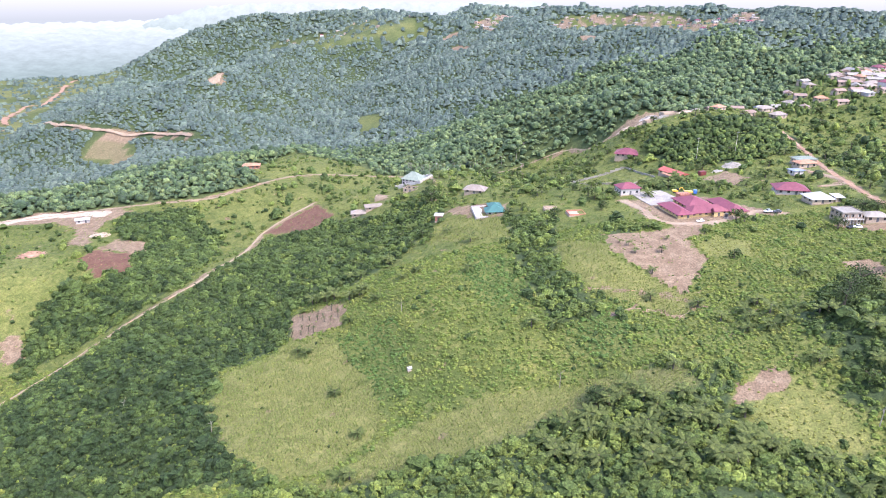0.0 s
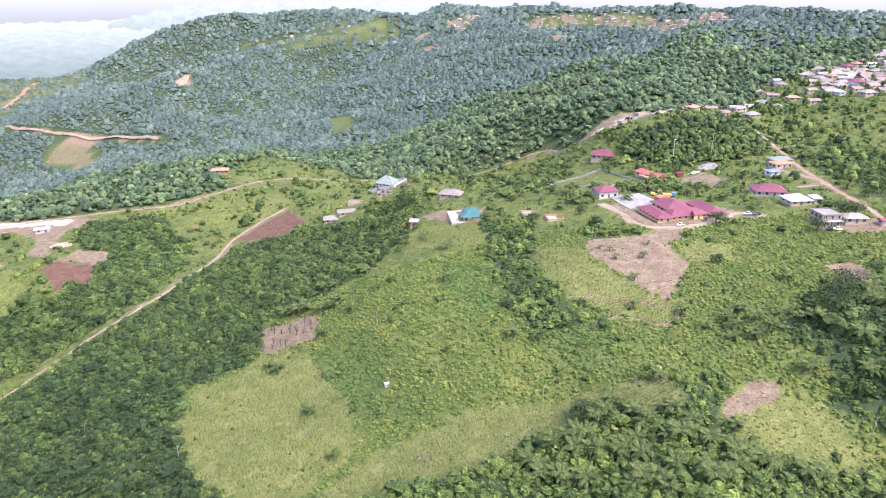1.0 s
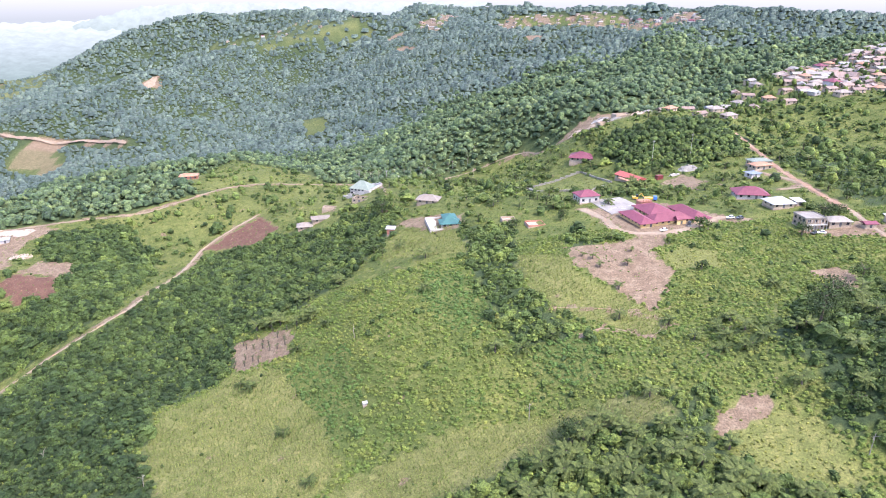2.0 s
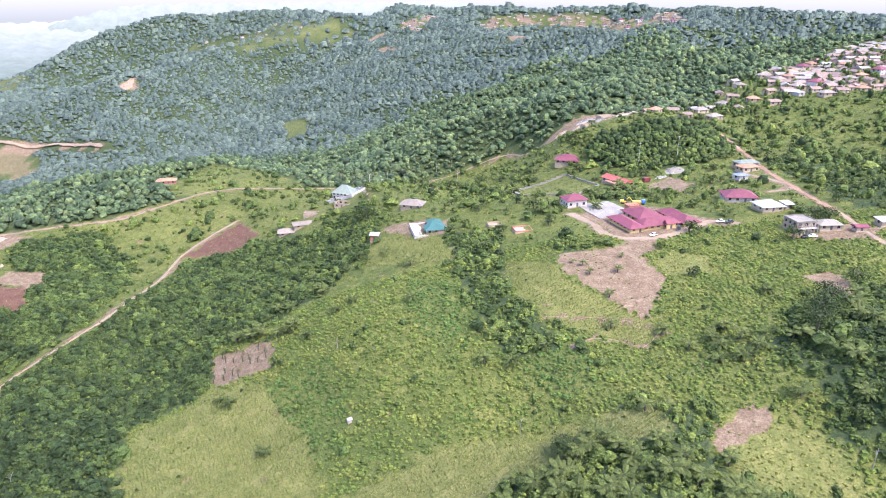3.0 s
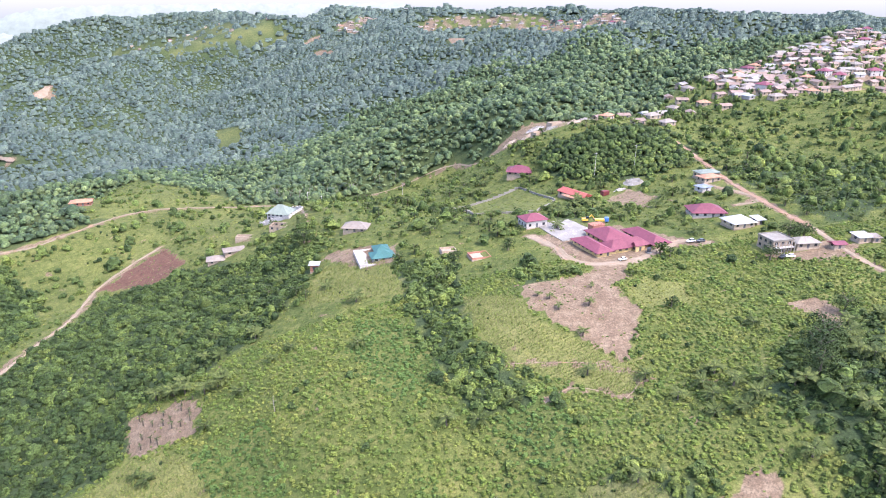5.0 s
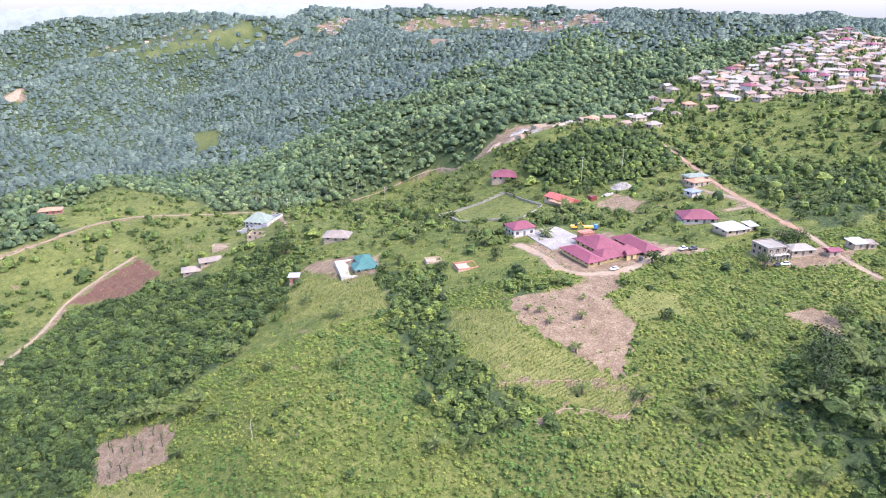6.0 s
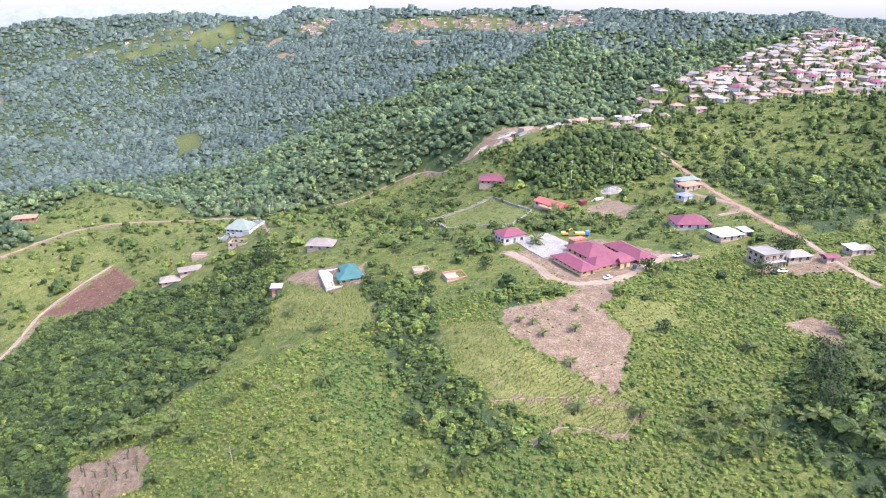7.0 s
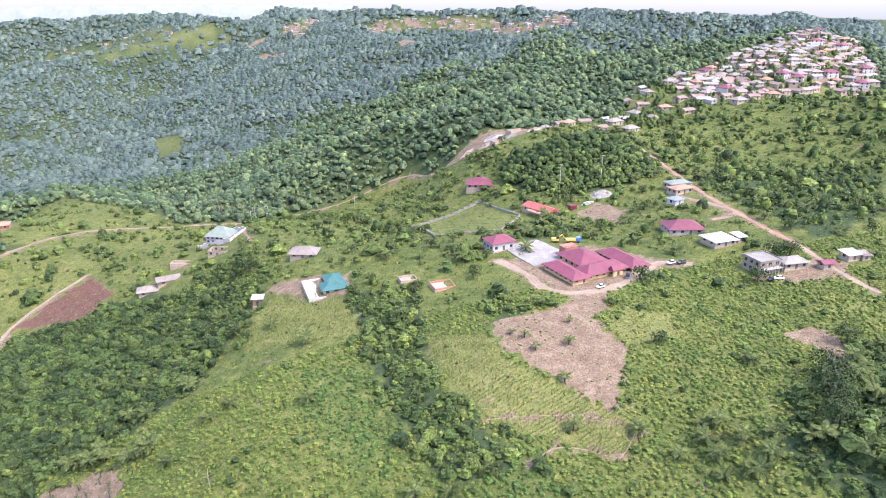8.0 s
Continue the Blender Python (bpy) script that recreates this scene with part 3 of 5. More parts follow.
def far_backdrop(name, label, bearings, dist, back, foot, tops, material):
    """A far slope along a stretch of the horizon; tops are levels spaced evenly over the bearings."""
    bm = bmesh.new()
    n = 160
    lo, hi = [], []
    for k in range(n + 1):
        b = radians(bearings[0] + (bearings[1] - bearings[0]) * k / n)
        top = float(np.interp(k / n, np.linspace(0, 1, len(tops)), tops)) + 4 * math.sin(k * 0.9) + 3 * math.sin(k * 2.3)
        lo.append(bm.verts.new((math.sin(b) * dist, math.cos(b) * dist, foot)))
        hi.append(bm.verts.new((math.sin(b) * (dist + back), math.cos(b) * (dist + back), top)))
    for k in range(n):
        bm.faces.new((lo[k], lo[k + 1], hi[k + 1], hi[k]))
    tagged(part(name, bm, material), label, "backdrop", kind="structure")


far_backdrop("backdrop_sky", "white hazy sky and distance round the horizon", (-180, 180), 4750, 60, -600, [900, 900],
             haze_material("white_haze", (0.125, 0.14, 0.155), (0.175, 0.185, 0.2), -60, 60, 0.0))
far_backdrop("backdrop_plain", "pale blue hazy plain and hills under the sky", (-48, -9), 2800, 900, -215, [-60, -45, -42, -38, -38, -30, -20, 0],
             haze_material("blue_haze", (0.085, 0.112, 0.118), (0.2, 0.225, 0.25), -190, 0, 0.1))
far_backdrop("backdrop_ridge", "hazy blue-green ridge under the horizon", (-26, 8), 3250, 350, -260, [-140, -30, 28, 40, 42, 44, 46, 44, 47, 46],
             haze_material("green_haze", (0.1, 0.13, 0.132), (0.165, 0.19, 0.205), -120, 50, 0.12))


def smooth_line(line, step):
    """Points about step metres apart on a soft curve through the line."""
    pts = []
    p = [line[0]] + list(line) + [line[-1]]
    for i in range(1, len(p) - 2):
        n = max(2, int(math.dist(p[i], p[i + 1]) / step))
        for k in range(n):
            t = k / n
            pts.append(tuple(0.5 * (2 * b + (c - a) * t + (2 * a - 5 * b + 4 * c - d) * t * t + (3 * b - a - 3 * c + d) * t ** 3)
                             for a, b, c, d in zip(p[i - 1], p[i], p[i + 1], p[i + 2])))
    return pts + [line[-1]]


def road(name, line, half, material, label, lift=0.12):
    pts = np.array(smooth_line(line, 3.0))
    d = np.gradient(pts, axis=0)
    nrm = np.stack([-d[:, 1], d[:, 0]], -1) / (np.linalg.norm(d, axis=1)[:, None] + 1e-9)
    bm = bmesh.new()
    rows = []
    for i, (p, n) in enumerate(zip(pts, nrm)):
        w = half * (1 + 0.22 * math.sin(i * 0.9) + 0.15 * math.sin(i * 2.3))
        row = []
        for s, up in ((-1.0, -0.2), (-0.75, 0.0), (-0.35, -0.05), (0, 0.03), (0.35, -0.05), (0.75, 0.0), (1.0, -0.2)):
            q = p + n * s * w
            row.append(bm.verts.new((q[0], q[1], at_ground(q[0], q[1]) + lift + up * min(1.0, half * 0.5) + 0.06)))
        rows.append(row)
    for a, b in zip(rows, rows[1:]):
        for k in range(6):
            bm.faces.new((a[k + 1], a[k], b[k], b[k + 1]))
    tagged(part(name, bm, material), label, "road", kind="structure")


road("dirt_track", FARM_TRACK, 0.95, TRACK, "narrow beige dirt track between thickets", 0.1)
road("ridge_road", RIDGE_ROAD, 0.95, TRACK, "unpaved pale earth road along the ridge", 0.2)
road("quarry_apron", [(-304, 428), (-280, 440), (-250, 441), (-228, 436)], 5.0, SAND, "pale sandy apron where the road meets the quarry", 0.15)
road("forest_track", FOREST_TRACK, 0.5, TRACK, "narrow earth track along the forest edge", 0.1)
road("valley_road", VALLEY_ROAD, 2.4, TRACK, "unpaved pale road cut into the wooded slope", 2.2)
road("school_drive", SCHOOL_DRIVE, 1.7, TRACK, "pale earth drive beside the pink-roofed school")
road("east_road", EAST_ROAD, 1.15, RED_EARTH, "reddish laterite road past the houses", 0.2)
road("plain_road", PLAIN_ROAD, 6.0, RED_EARTH, "red earth road across the plain", 2.0)
road("house_track", HOUSE_TRACK, 0.7, TRACK, "short dirt track down the hill from the mansion")
road("foot_path", CONTOUR_PATH, 0.17, TRACK, "thin trodden earth path round a field", 0.03)
road("east_track", EAST_TRACK, 0.9, TRACK, "narrow sandy track past the yards")
road("lane", EAST_LANE, 1.1, TRACK, "grassy earth lane between plots")


# ---- buildings ----
def frame_mesh(w, h, door=False):
    bm = bmesh.new()
    b = 0.09
    box(bm, -w / 2, -w / 2 + b, -0.06, 0.06, 0, h)
    box(bm, w / 2 - b, w / 2, -0.06, 0.06, 0, h)
    box(bm, -w / 2 + b, w / 2 - b, -0.06, 0.06, h - b, h)
    if door:
        box(bm, -w / 2 + b, w / 2 - b, -0.03, 0.03, 0, h - b)
    else:
        box(bm, -w / 2 - 0.08, w / 2 + 0.08, -0.2, 0.06, -0.08, 0.0)
        box(bm, -0.035, 0.035, -0.05, 0.05, 0, h - b)
    me = bpy.data.meshes.new("door" if door else "window")
    bm.to_mesh(me)
    bm.free()
    me.materials.append(FRAME_DARK)
    bm = bmesh.new()
    box(bm, -w / 2 + b, w / 2 - b, -0.02, 0.02, 0.0, h - b)
    pane = bpy.data.meshes.new("pane")
    bm.to_mesh(pane)
    bm.free()
    pane.materials.append(GLASS)
    return me, pane


WINDOW, PANE = frame_mesh(1.2, 1.05)
DOOR = frame_mesh(1.0, 1.9, True)[0]


def put_opening(parent, kind, x, y, z, yaw):
    ob = new(kind, WINDOW if kind == "window" else DOOR)
    ob.parent = parent
    ob.matrix_basis = pose(x, y, z, 0, 0, yaw)
    if kind == "window":
        p = new("pane", PANE)
        p.parent = ob


def roof_mesh(x0, y0, w, d, z, rise, kind, over=0.6):
    """A hip, gable, lean or flat roof over a block, closed and with thickness."""
    bm = bmesh.new()
    a0, a1, b0, b1 = x0 - over, x0 + w + over, y0 - over, y0 + d + over
    if kind == "flat":
        box(bm, a0, a1, b0, b1, z, z + 0.22)
        for q in ((a0, a1, b0, b0 + 0.18), (a0, a1, b1 - 0.18, b1), (a0, a0 + 0.18, b0 + 0.18, b1 - 0.18), (a1 - 0.18, a1, b0 + 0.18, b1 - 0.18)):
            box(bm, *q, z + 0.22, z + 0.6)
        return bm
    lowz, t = z - 0.12, 0.16
    if kind == "lean":
        rect = [(a0, b0, lowz), (a1, b0, lowz), (a1, b1, lowz + rise), (a0, b1, lowz + rise)]
        v = [bm.verts.new(p) for p in rect] + [bm.verts.new((x, y, q + t)) for x, y, q in rect]
        for f in ((3, 2, 1, 0), (4, 5, 6, 7), (0, 1, 5, 4), (1, 2, 6, 5), (2, 3, 7, 6), (3, 0, 4, 7)):
            bm.faces.new([v[i] for i in f])
        return bm
    rect = [(a0, b0), (a1, b0), (a1, b1), (a0, b1)]
    lo, hi = [bm.verts.new((x, y, lowz)) for x, y in rect], [bm.verts.new((x, y, lowz + t)) for x, y in rect]
    bm.faces.new(lo[::-1])
    for k in range(4):
        bm.faces.new((lo[k], lo[(k + 1) % 4], hi[(k + 1) % 4], hi[k]))
    wx, wy = a1 - a0, b1 - b0
    inset = min(wx, wy) / 2 * (0.98 if kind == "hip" else 0.001)
    top = lowz + t + rise
    if wx >= wy:
        r = [bm.verts.new((a0 + inset, (b0 + b1) / 2, top)), bm.verts.new((a1 - inset, (b0 + b1) / 2, top))]
        faces = ((hi[0], hi[1], r[1], r[0]), (hi[2], hi[3], r[0], r[1]), (hi[1], hi[2], r[1]), (hi[3], hi[0], r[0]))
    else:
        r = [bm.verts.new(((a0 + a1) / 2, b0 + inset, top)), bm.verts.new(((a0 + a1) / 2, b1 - inset, top))]
        faces = ((hi[1], hi[2], r[1], r[0]), (hi[3], hi[0], r[0], r[1]), (hi[0], hi[1], r[0]), (hi[2], hi[3], r[1]))
    for f in faces:
        bm.faces.new(f)
    return bm


def block(parent, x0, y0, w, d, wall_h, wall_mat, roof_mat, kind="hip", rise=1.6, storeys=1, spacing=2.6, sides="fblr", openings=True, over=0.6, sink=3.0, door=True):
    """One block of a building: walls with real openings, windows, a door, a plinth and a roof."""
    wall_h *= 0.86
    t, sh = 0.2, wall_h / storeys
    bm = bmesh.new()
    runs = {"f": (w, lambda a, o: (x0 + a, y0 + o), 0), "b": (w, lambda a, o: (x0 + w - a, y0 + d - o), 180),
            "r": (d, lambda a, o: (x0 + w - o, y0 + a), 90), "l": (d, lambda a, o: (x0 + o, y0 + d - a), 270)}
    puts = []

    def slab(fn, a0, a1, z0, z1, ends):
        (xa, ya), (xb, yb) = fn(a0, 0), fn(a1, t)
        box(bm, min(xa, xb), max(xa, xb), min(ya, yb), max(ya, yb), z0, z1)

    for side, (length, fn, yaw) in runs.items():
        e = 0 if side in "fb" else t
        for s in range(storeys):
            z = s * sh
            spots = []
            if openings and side in sides:
                n = max(1, int((length - 0.8) / spacing))
                spots = [(length - 2 * e) * (k + 0.5) / n + e for k in range(n)]
            sill, head = z + 0.85, z + 1.9
            if not spots:
                slab(fn, e, length - e, z, z + sh, e)
                continue
            dr = s == 0 and door and side == "f"
            slab(fn, e, length - e, head, z + sh, e)
            cur = e
            for k, c in enumerate(spots):
                isdoor = dr and k == len(spots) // 2
                hw = 0.5 if isdoor else 0.6
                slab(fn, cur, c - hw, z, head, e)
                if not isdoor:
                    slab(fn, c - hw, c + hw, z, sill, e)
                cur = c + hw
                px, py = fn(c, 0.1)
                puts.append(("door" if isdoor else "window", px, py, z if isdoor else sill, yaw))
            slab(fn, cur, length - e, z, head, e)
    if kind == "gable":
        long_x = w >= d
        for k in (0, 1):
            if long_x:
                xa, xb = (x0, x0 + t) if k == 0 else (x0 + w - t, x0 + w)
                pts = [(xa, y0), (xb, y0), (xb, y0 + d), (xa, y0 + d)]
                tip = [(xa, y0 + d / 2), (xb, y0 + d / 2)]
                v = [bm.verts.new((*p, wall_h)) for p in pts] + [bm.verts.new((*p, wall_h + rise * 0.92)) for p in tip]
                for f in ((0, 1, 5, 4), (1, 2, 5), (2, 3, 4, 5), (3, 0, 4)):
                    bm.faces.new([v[i] for i in f])
            else:
                ya, yb = (y0, y0 + t) if k == 0 else (y0 + d - t, y0 + d)
                pts = [(x0, ya), (x0 + w, ya), (x0 + w, yb), (x0, yb)]
                tip = [(x0 + w / 2, ya), (x0 + w / 2, yb)]
                v = [bm.verts.new((*p, wall_h)) for p in pts] + [bm.verts.new((*p, wall_h + rise * 0.92)) for p in tip]
                for f in ((0, 1, 4), (1, 2, 5, 4), (2, 3, 5), (3, 0, 4, 5)):
                    bm.faces.new([v[i] for i in f])
    part("wall", bm, wall_mat, parent)
    bm = bmesh.new()
    box(bm, x0 - 0.15, x0 + w + 0.15, y0 - 0.15, y0 + d + 0.15, -sink, 0.0)
    part("plinth", bm, WALL_BLOCK, parent)
    for p in puts:
        put_opening(parent, *p)
    if roof_mat:
        part("roof", roof_mesh(x0, y0, w, d, wall_h, rise, kind, over), roof_mat, parent)


def house(label, x, y, w, d, yaw, wall_h, wall_mat, roof_mat, kind="hip", rise=1.6, name="house", group="houses", lift=0.25, **more):
    a = radians(yaw)
    cx, cy = x + math.cos(a) * w / 2 - math.sin(a) * d / 2, y + math.sin(a) * w / 2 + math.cos(a) * d / 2
    h = thing(name, x, y, at_ground(cx, cy) + lift, yaw, label, name.replace("_", " "), group)
    block(h, 0, 0, w, d, wall_h, wall_mat, roof_mat, kind, rise, **more)
    return h


def low_wall(label, pts, height_m, material, closed=True, name="boundary_wall"):
    """A plot wall of stepped bays with a coping, one part to a bay."""
    h = thing(name, pts[0][0], pts[0][1], 0, 0, label, "wall")
    ring = pts + pts[:1] if closed else pts
    for (xa, ya), (xb, yb) in zip(ring, ring[1:]):
        n = max(1, int(math.dist((xa, ya), (xb, yb)) / 3.2))
        for k in range(n):
            p, q = (xa + (xb - xa) * k / n, ya + (yb - ya) * k / n), (xa + (xb - xa) * (k + 1) / n, ya + (yb - ya) * (k + 1) / n)
            z = max(at_ground(*p), at_ground(*q)) + height_m
            ln = math.dist(p, q)
            bm = bmesh.new()
            box(bm, 0, ln, -0.1, 0.1, -height_m - 2.0, 0)
            box(bm, -0.02, ln + 0.02, -0.16, 0.16, 0, 0.1)
            box(bm, -0.17, 0.17, -0.2, 0.2, -height_m - 2.0, 0.16)
            o = part("wall_bay", bm, material, h)
            o.matrix_basis = h.matrix_world.inverted() @ pose(p[0], p[1], z, 0, 0, math.degrees(math.atan2(q[1] - p[1], q[0] - p[0])))
    return h


def build_school():
    s = thing("school", 99.3, 268.5, at_ground(114, 278) - 0.4, 12, "sprawling yellow school with magenta sheet roofs", "school")
    block(s, 0, 0, 6, 16, 2.2, WALL_YELLOW, ROOF_PINK, "hip", 1.7, spacing=2.4, over=1.0)
    block(s, 6.4, 0.8, 17, 7, 2.2, WALL_YELLOW, ROOF_PINK, "hip", 2.2, spacing=2.4, over=1.0)
    block(s, 9.5, 8.2, 11, 13, 2.7, WALL_YELLOW, ROOF_PINK, "hip", 2.6, spacing=2.6, over=0.9)
    block(s, 24.4, -1.0, 7, 18, 2.2, WALL_YELLOW, ROOF_PINK, "hip", 2.0, spacing=2.4, over=1.0)
    block(s, 16.0, -1.2, 4.2, 2.2, 2.9, WALL_YELLOW, ROOF_PINK, "gable", 1.5, spacing=2.0, over=0.4)
    block(s, 13.0, 21.6, 5.5, 3.6, 4.0, WALL_BRICK, None, sides="f", spacing=2.2)
    bm = bmesh.new()
    box(bm, 12.8, 18.7, 21.4, 25.4, 3.44, 3.62)
    for k in range(5):
        box(bm, 13 + k * 1.25, 13.25 + k * 1.25, 21.6, 21.9, 3.62, 4.2)
    part("brick_tower_top", bm, WALL_BRICK, s, "unfinished red brick tower top")
    # a water tank on a stand by the porch
    tank = thing("water_tank", 119.4, 268.6, at_ground(119.4, 268.6), 0, "black plastic water tank on a concrete base", "water tank")
    bm = bmesh.new()
    tube(bm, (0, 0, 0.6), (0, 0, 2.0), 0.75, 0.75, 14)
    tube(bm, (0, 0, 2.0), (0, 0, 2.35), 0.75, 0.3, 14)
    part("tank", bm, FRAME_DARK, tank)
    bm = bmesh.new()
    box(bm, -0.9, 0.9, -0.9, 0.9, -0.5, 0.6)
    part("base", bm, CONCRETE, tank)
    # paved forecourt on the far side
    bm = bmesh.new()
    g = 10
    grid = [[bm.verts.new((93 + 17 * i / g - 4 * j / g, 287 + 4 * i / g + 24 * j / g, 0)) for i in range(g + 1)] for j in range(g + 1)]
    for row in grid:
        for v in row:
            v.co.z = at_ground(v.co.x, v.co.y) + 0.3
    for j in range(g):
        for i in range(g):
            bm.faces.new((grid[j][i], grid[j][i + 1], grid[j + 1][i + 1], grid[j + 1][i]))
    low = bmesh.ops.extrude_face_region(bm, geom=bm.faces[:])
    bmesh.ops.translate(bm, vec=(0, 0, -0.6), verts=[e for e in low["geom"] if isinstance(e, bmesh.types.BMVert)])
    tagged(part("forecourt", bm, CONCRETE), "pale grey paved forecourt beside the school", "pavement", kind="structure")


build_school()
house("two-floor pinkish-white house with a magenta hip roof", 84.2, 305.3, 9.5, 7.5, 9.7, 3.6, WALL_WHITE, ROOF_PINK, "hip", 2.1, spacing=2.2)
house("cream bungalow with a pink hip roof beside the grove", 109.6, 419.5, 13.0, 11.0, -22, 2.4, WALL_CREAM, ROOF_PINK, "hip", 3.0, over=0.9)
orange = house("long bungalow with a half-laid red and orange roof", 128.2, 354.0, 7.4, 16.0, 24, 2.6, WALL_CREAM, ROOF_RED, "gable", 1.5)
bm = bmesh.new()
box(bm, -3.4, -0.7, 0.5, 10.5, 1.75, 1.9)
part("roof_deck", bm, ROOF_ORANGE, orange, "orange timber deck of the unfinished roof")
house("white-walled bungalow with a long magenta roof", 153.6, 297.0, 13.2, 9.5, -12, 2.5, WALL_WHITE, ROOF_PINK, "hip", 2.6, over=0.9)
house("unpainted bungalow with a bright white zinc roof", 160.0, 278.2, 9.5, 8.0, 4, 2.4, WALL_CREAM, ROOF_WHITE, "hip", 2.2, over=0.8)
house("low annex with a white zinc lean-to roof", 170.9, 279.6, 3.2, 4.0, 4, 2.2, WALL_CREAM, ROOF_WHITE, "lean", 0.5)
house("small white house with a slate-blue hip roof", 178.2, 330.8, 5.6, 4.8, 16, 2.6, WALL_WHITE, ROOF_BLUE, "hip", 0.9)
house("cream house with an orange sheet roof", 187.0, 343.6, 10.0, 6.0, 9, 2.8, WALL_CREAM, ROOF_ORANGE, "hip", 1.3)
house("house with a pale green sheet roof by the road", 189.0, 351.0, 11.0, 6.0, 3, 3.2, WALL_CREAM, ROOF_PALE, "hip", 1.2)
twin = house("unfinished two-floor block house with a flat roof", 159.6, 254.5, 8.4, 8.0, 3, 5.0, WALL_BLOCK, ROOF_CREAM, "flat", 0.4, storeys=2, spacing=2.2, over=0.25, lift=0.0)
for k in range(7):
    for z0, z1 in ((-1.0, 2.1), (2.25, 4.3)):
        bm = bmesh.new()
        box(bm, 0.1 + k * 1.33, 0.27 + k * 1.33, -1.5, -1.32, z0, z1)
        part("scaffold_post", bm, POLE_WOOD, twin)
bm = bmesh.new()
box(bm, 0.0, 8.4, -1.6, -0.02, 2.1, 2.25)
part("gallery", bm, POLE_WOOD, twin, "pale timber gallery")
house("bungalow with a weathered cream-grey sheet roof", 168.9, 253.6, 8.6, 5.6, -4, 2.5, WALL_CREAM, ROOF_CREAM, "hip", 1.5)
house("tiny shed with a faded pink roof", 181.2, 250.0, 4.2, 3.0, -3, 2.0, WALL_CREAM, ROOF_PINK, "gable", 0.7, name="shed", group="sheds", spacing=3)
house("open shed with a white sheet roof", 192.4, 251.4, 5.0, 4.2, 0, 2.3, WALL_BLOCK, ROOF_WHITE, "lean", 0.6, name="shed", group="sheds", spacing=3)
house("low annex with a tan lean-to roof", 197.6, 250.6, 2.6, 3.4, -8, 1.9, WALL_BLOCK, ROOF_TAN, "lean", 0.4, name="shed", group="sheds", spacing=3)
house("two-floor lilac-white mansion with a pale green hip roof", -26.5, 419.5, 12.0, 9.5, -24, 4.6, WALL_WHITE, ROOF_PALE, "hip", 4.2, storeys=2, spacing=2.2, sink=6, over=0.8, lift=-1.0)
house("roofless unfinished block house", -24.5, 397.5, 9.0, 6.5, -20, 3.0, WALL_BLOCK, None, spacing=2.2, sink=5, lift=-0.8)
house("low unroofed block walls among weeds", -43.0, 406.5, 11.5, 4.0, -14, 1.3, WALL_BLOCK, None, openings=False, sink=4, name="foundation", group="foundations")
house("long low house with a pale sandy roof", -55.5, 388.0, 8.0, 6.0, 6, 2.3, WALL_BLOCK, ROOF_TAN, "hip", 1.8, over=0.8, lift=-0.5, sink=5, spacing=3)
house("narrow low house with a pale sandy roof", -47.0, 390.5, 9.5, 5.0, 14, 2.3, WALL_BLOCK, ROOF_TAN, "gable", 1.5, over=0.8, lift=-0.5, sink=5, spacing=3)
house("brown barn-like house with a weathered gable roof", 11.6, 349.8, 10.5, 7.0, -18, 2.2, WALL_CREAM, ROOF_TAN, "hip", 2.3, spacing=3, over=0.9)
house("small rusty shed with a pale roof", -4.0, 319.5, 3.4, 3.0, -10, 3.4, WALL_BRICK, ROOF_WHITE, "lean", 0.3, name="shed", group="sheds", spacing=3, sink=5)
house("roofless brick foundation walls on bare soil", 56.5, 284.5, 7.5, 6.5, 5, 0.8, WALL_BRICK, None, openings=False, name="foundation", group="foundations")
house("half-built pale walls on a slab", 47.5, 298.0, 6.0, 4.5, 2, 0.9, WALL_BLOCK, None, openings=False, name="foundation", group="foundations")
house("bare orange-roofed house on the hill", -159.0, 519.0, 13.0, 7.0, 6, 2.6, WALL_BRICK, ROOF_ORANGE, "hip", 1.6)
house("white-roofed site hut at the quarry", -243.0, 420.0, 8.0, 5.0, 20, 2.6, WALL_WHITE, ROOF_WHITE, "gable", 1.0, name="shed", group="sheds", spacing=3)
house("tiny white farm hut in the fields", -11.6, 195.2, 1.0, 0.9, 20, 1.0, WALL_WHITE, ROOF_WHITE, "gable", 0.5, name="shed", group="sheds", openings=False, over=0.3)

# the green-roofed house in its white walled yard
green = thing("house", 15.9, 304.3, at_ground(22, 310) - 0.7, 5, "low white house with a sea-green sheet roof and walled yard", "house", "houses")
block(green, 5.4, 2.4, 8.8, 6.4, 2.4, WALL_WHITE, ROOF_GREEN, "hip", 1.9, over=0.7, sink=5)
block(green, 8.0, 9.4, 5.6, 6.8, 2.4, WALL_WHITE, ROOF_GREEN, "hip", 1.6, over=0.7, sink=5, door=False)
bm = bmesh.new()
box(bm, -0.3, 14.6, -0.2, 17.0, -5, -0.02)
part("yard_slab", bm, WALL_WHITE, green, "bright concrete yard")
for q in ((-0.3, 0.0, -0.2, 17.0), (0.0, 6.0, -0.2, 0.1), (0.0, 7.2, 16.7, 17.0)):
    bm = bmesh.new()
    box(bm, *q, -0.02, 0.8)
    part("yard_wall", bm, WALL_WHITE, green)
low_wall("low white wall round the pale green mansion", [(-30.5, 418.5), (-14.5, 408.0), (-7.0, 421.0), (-17.0, 434.0)], 1.3, WALL_WHITE)
low_wall("grey block wall enclosing an empty grassy plot", [(73, 395), (70.6, 340), (85, 337), (99, 336), (118, 363), (112, 402)], 0.8, CONCRETE)


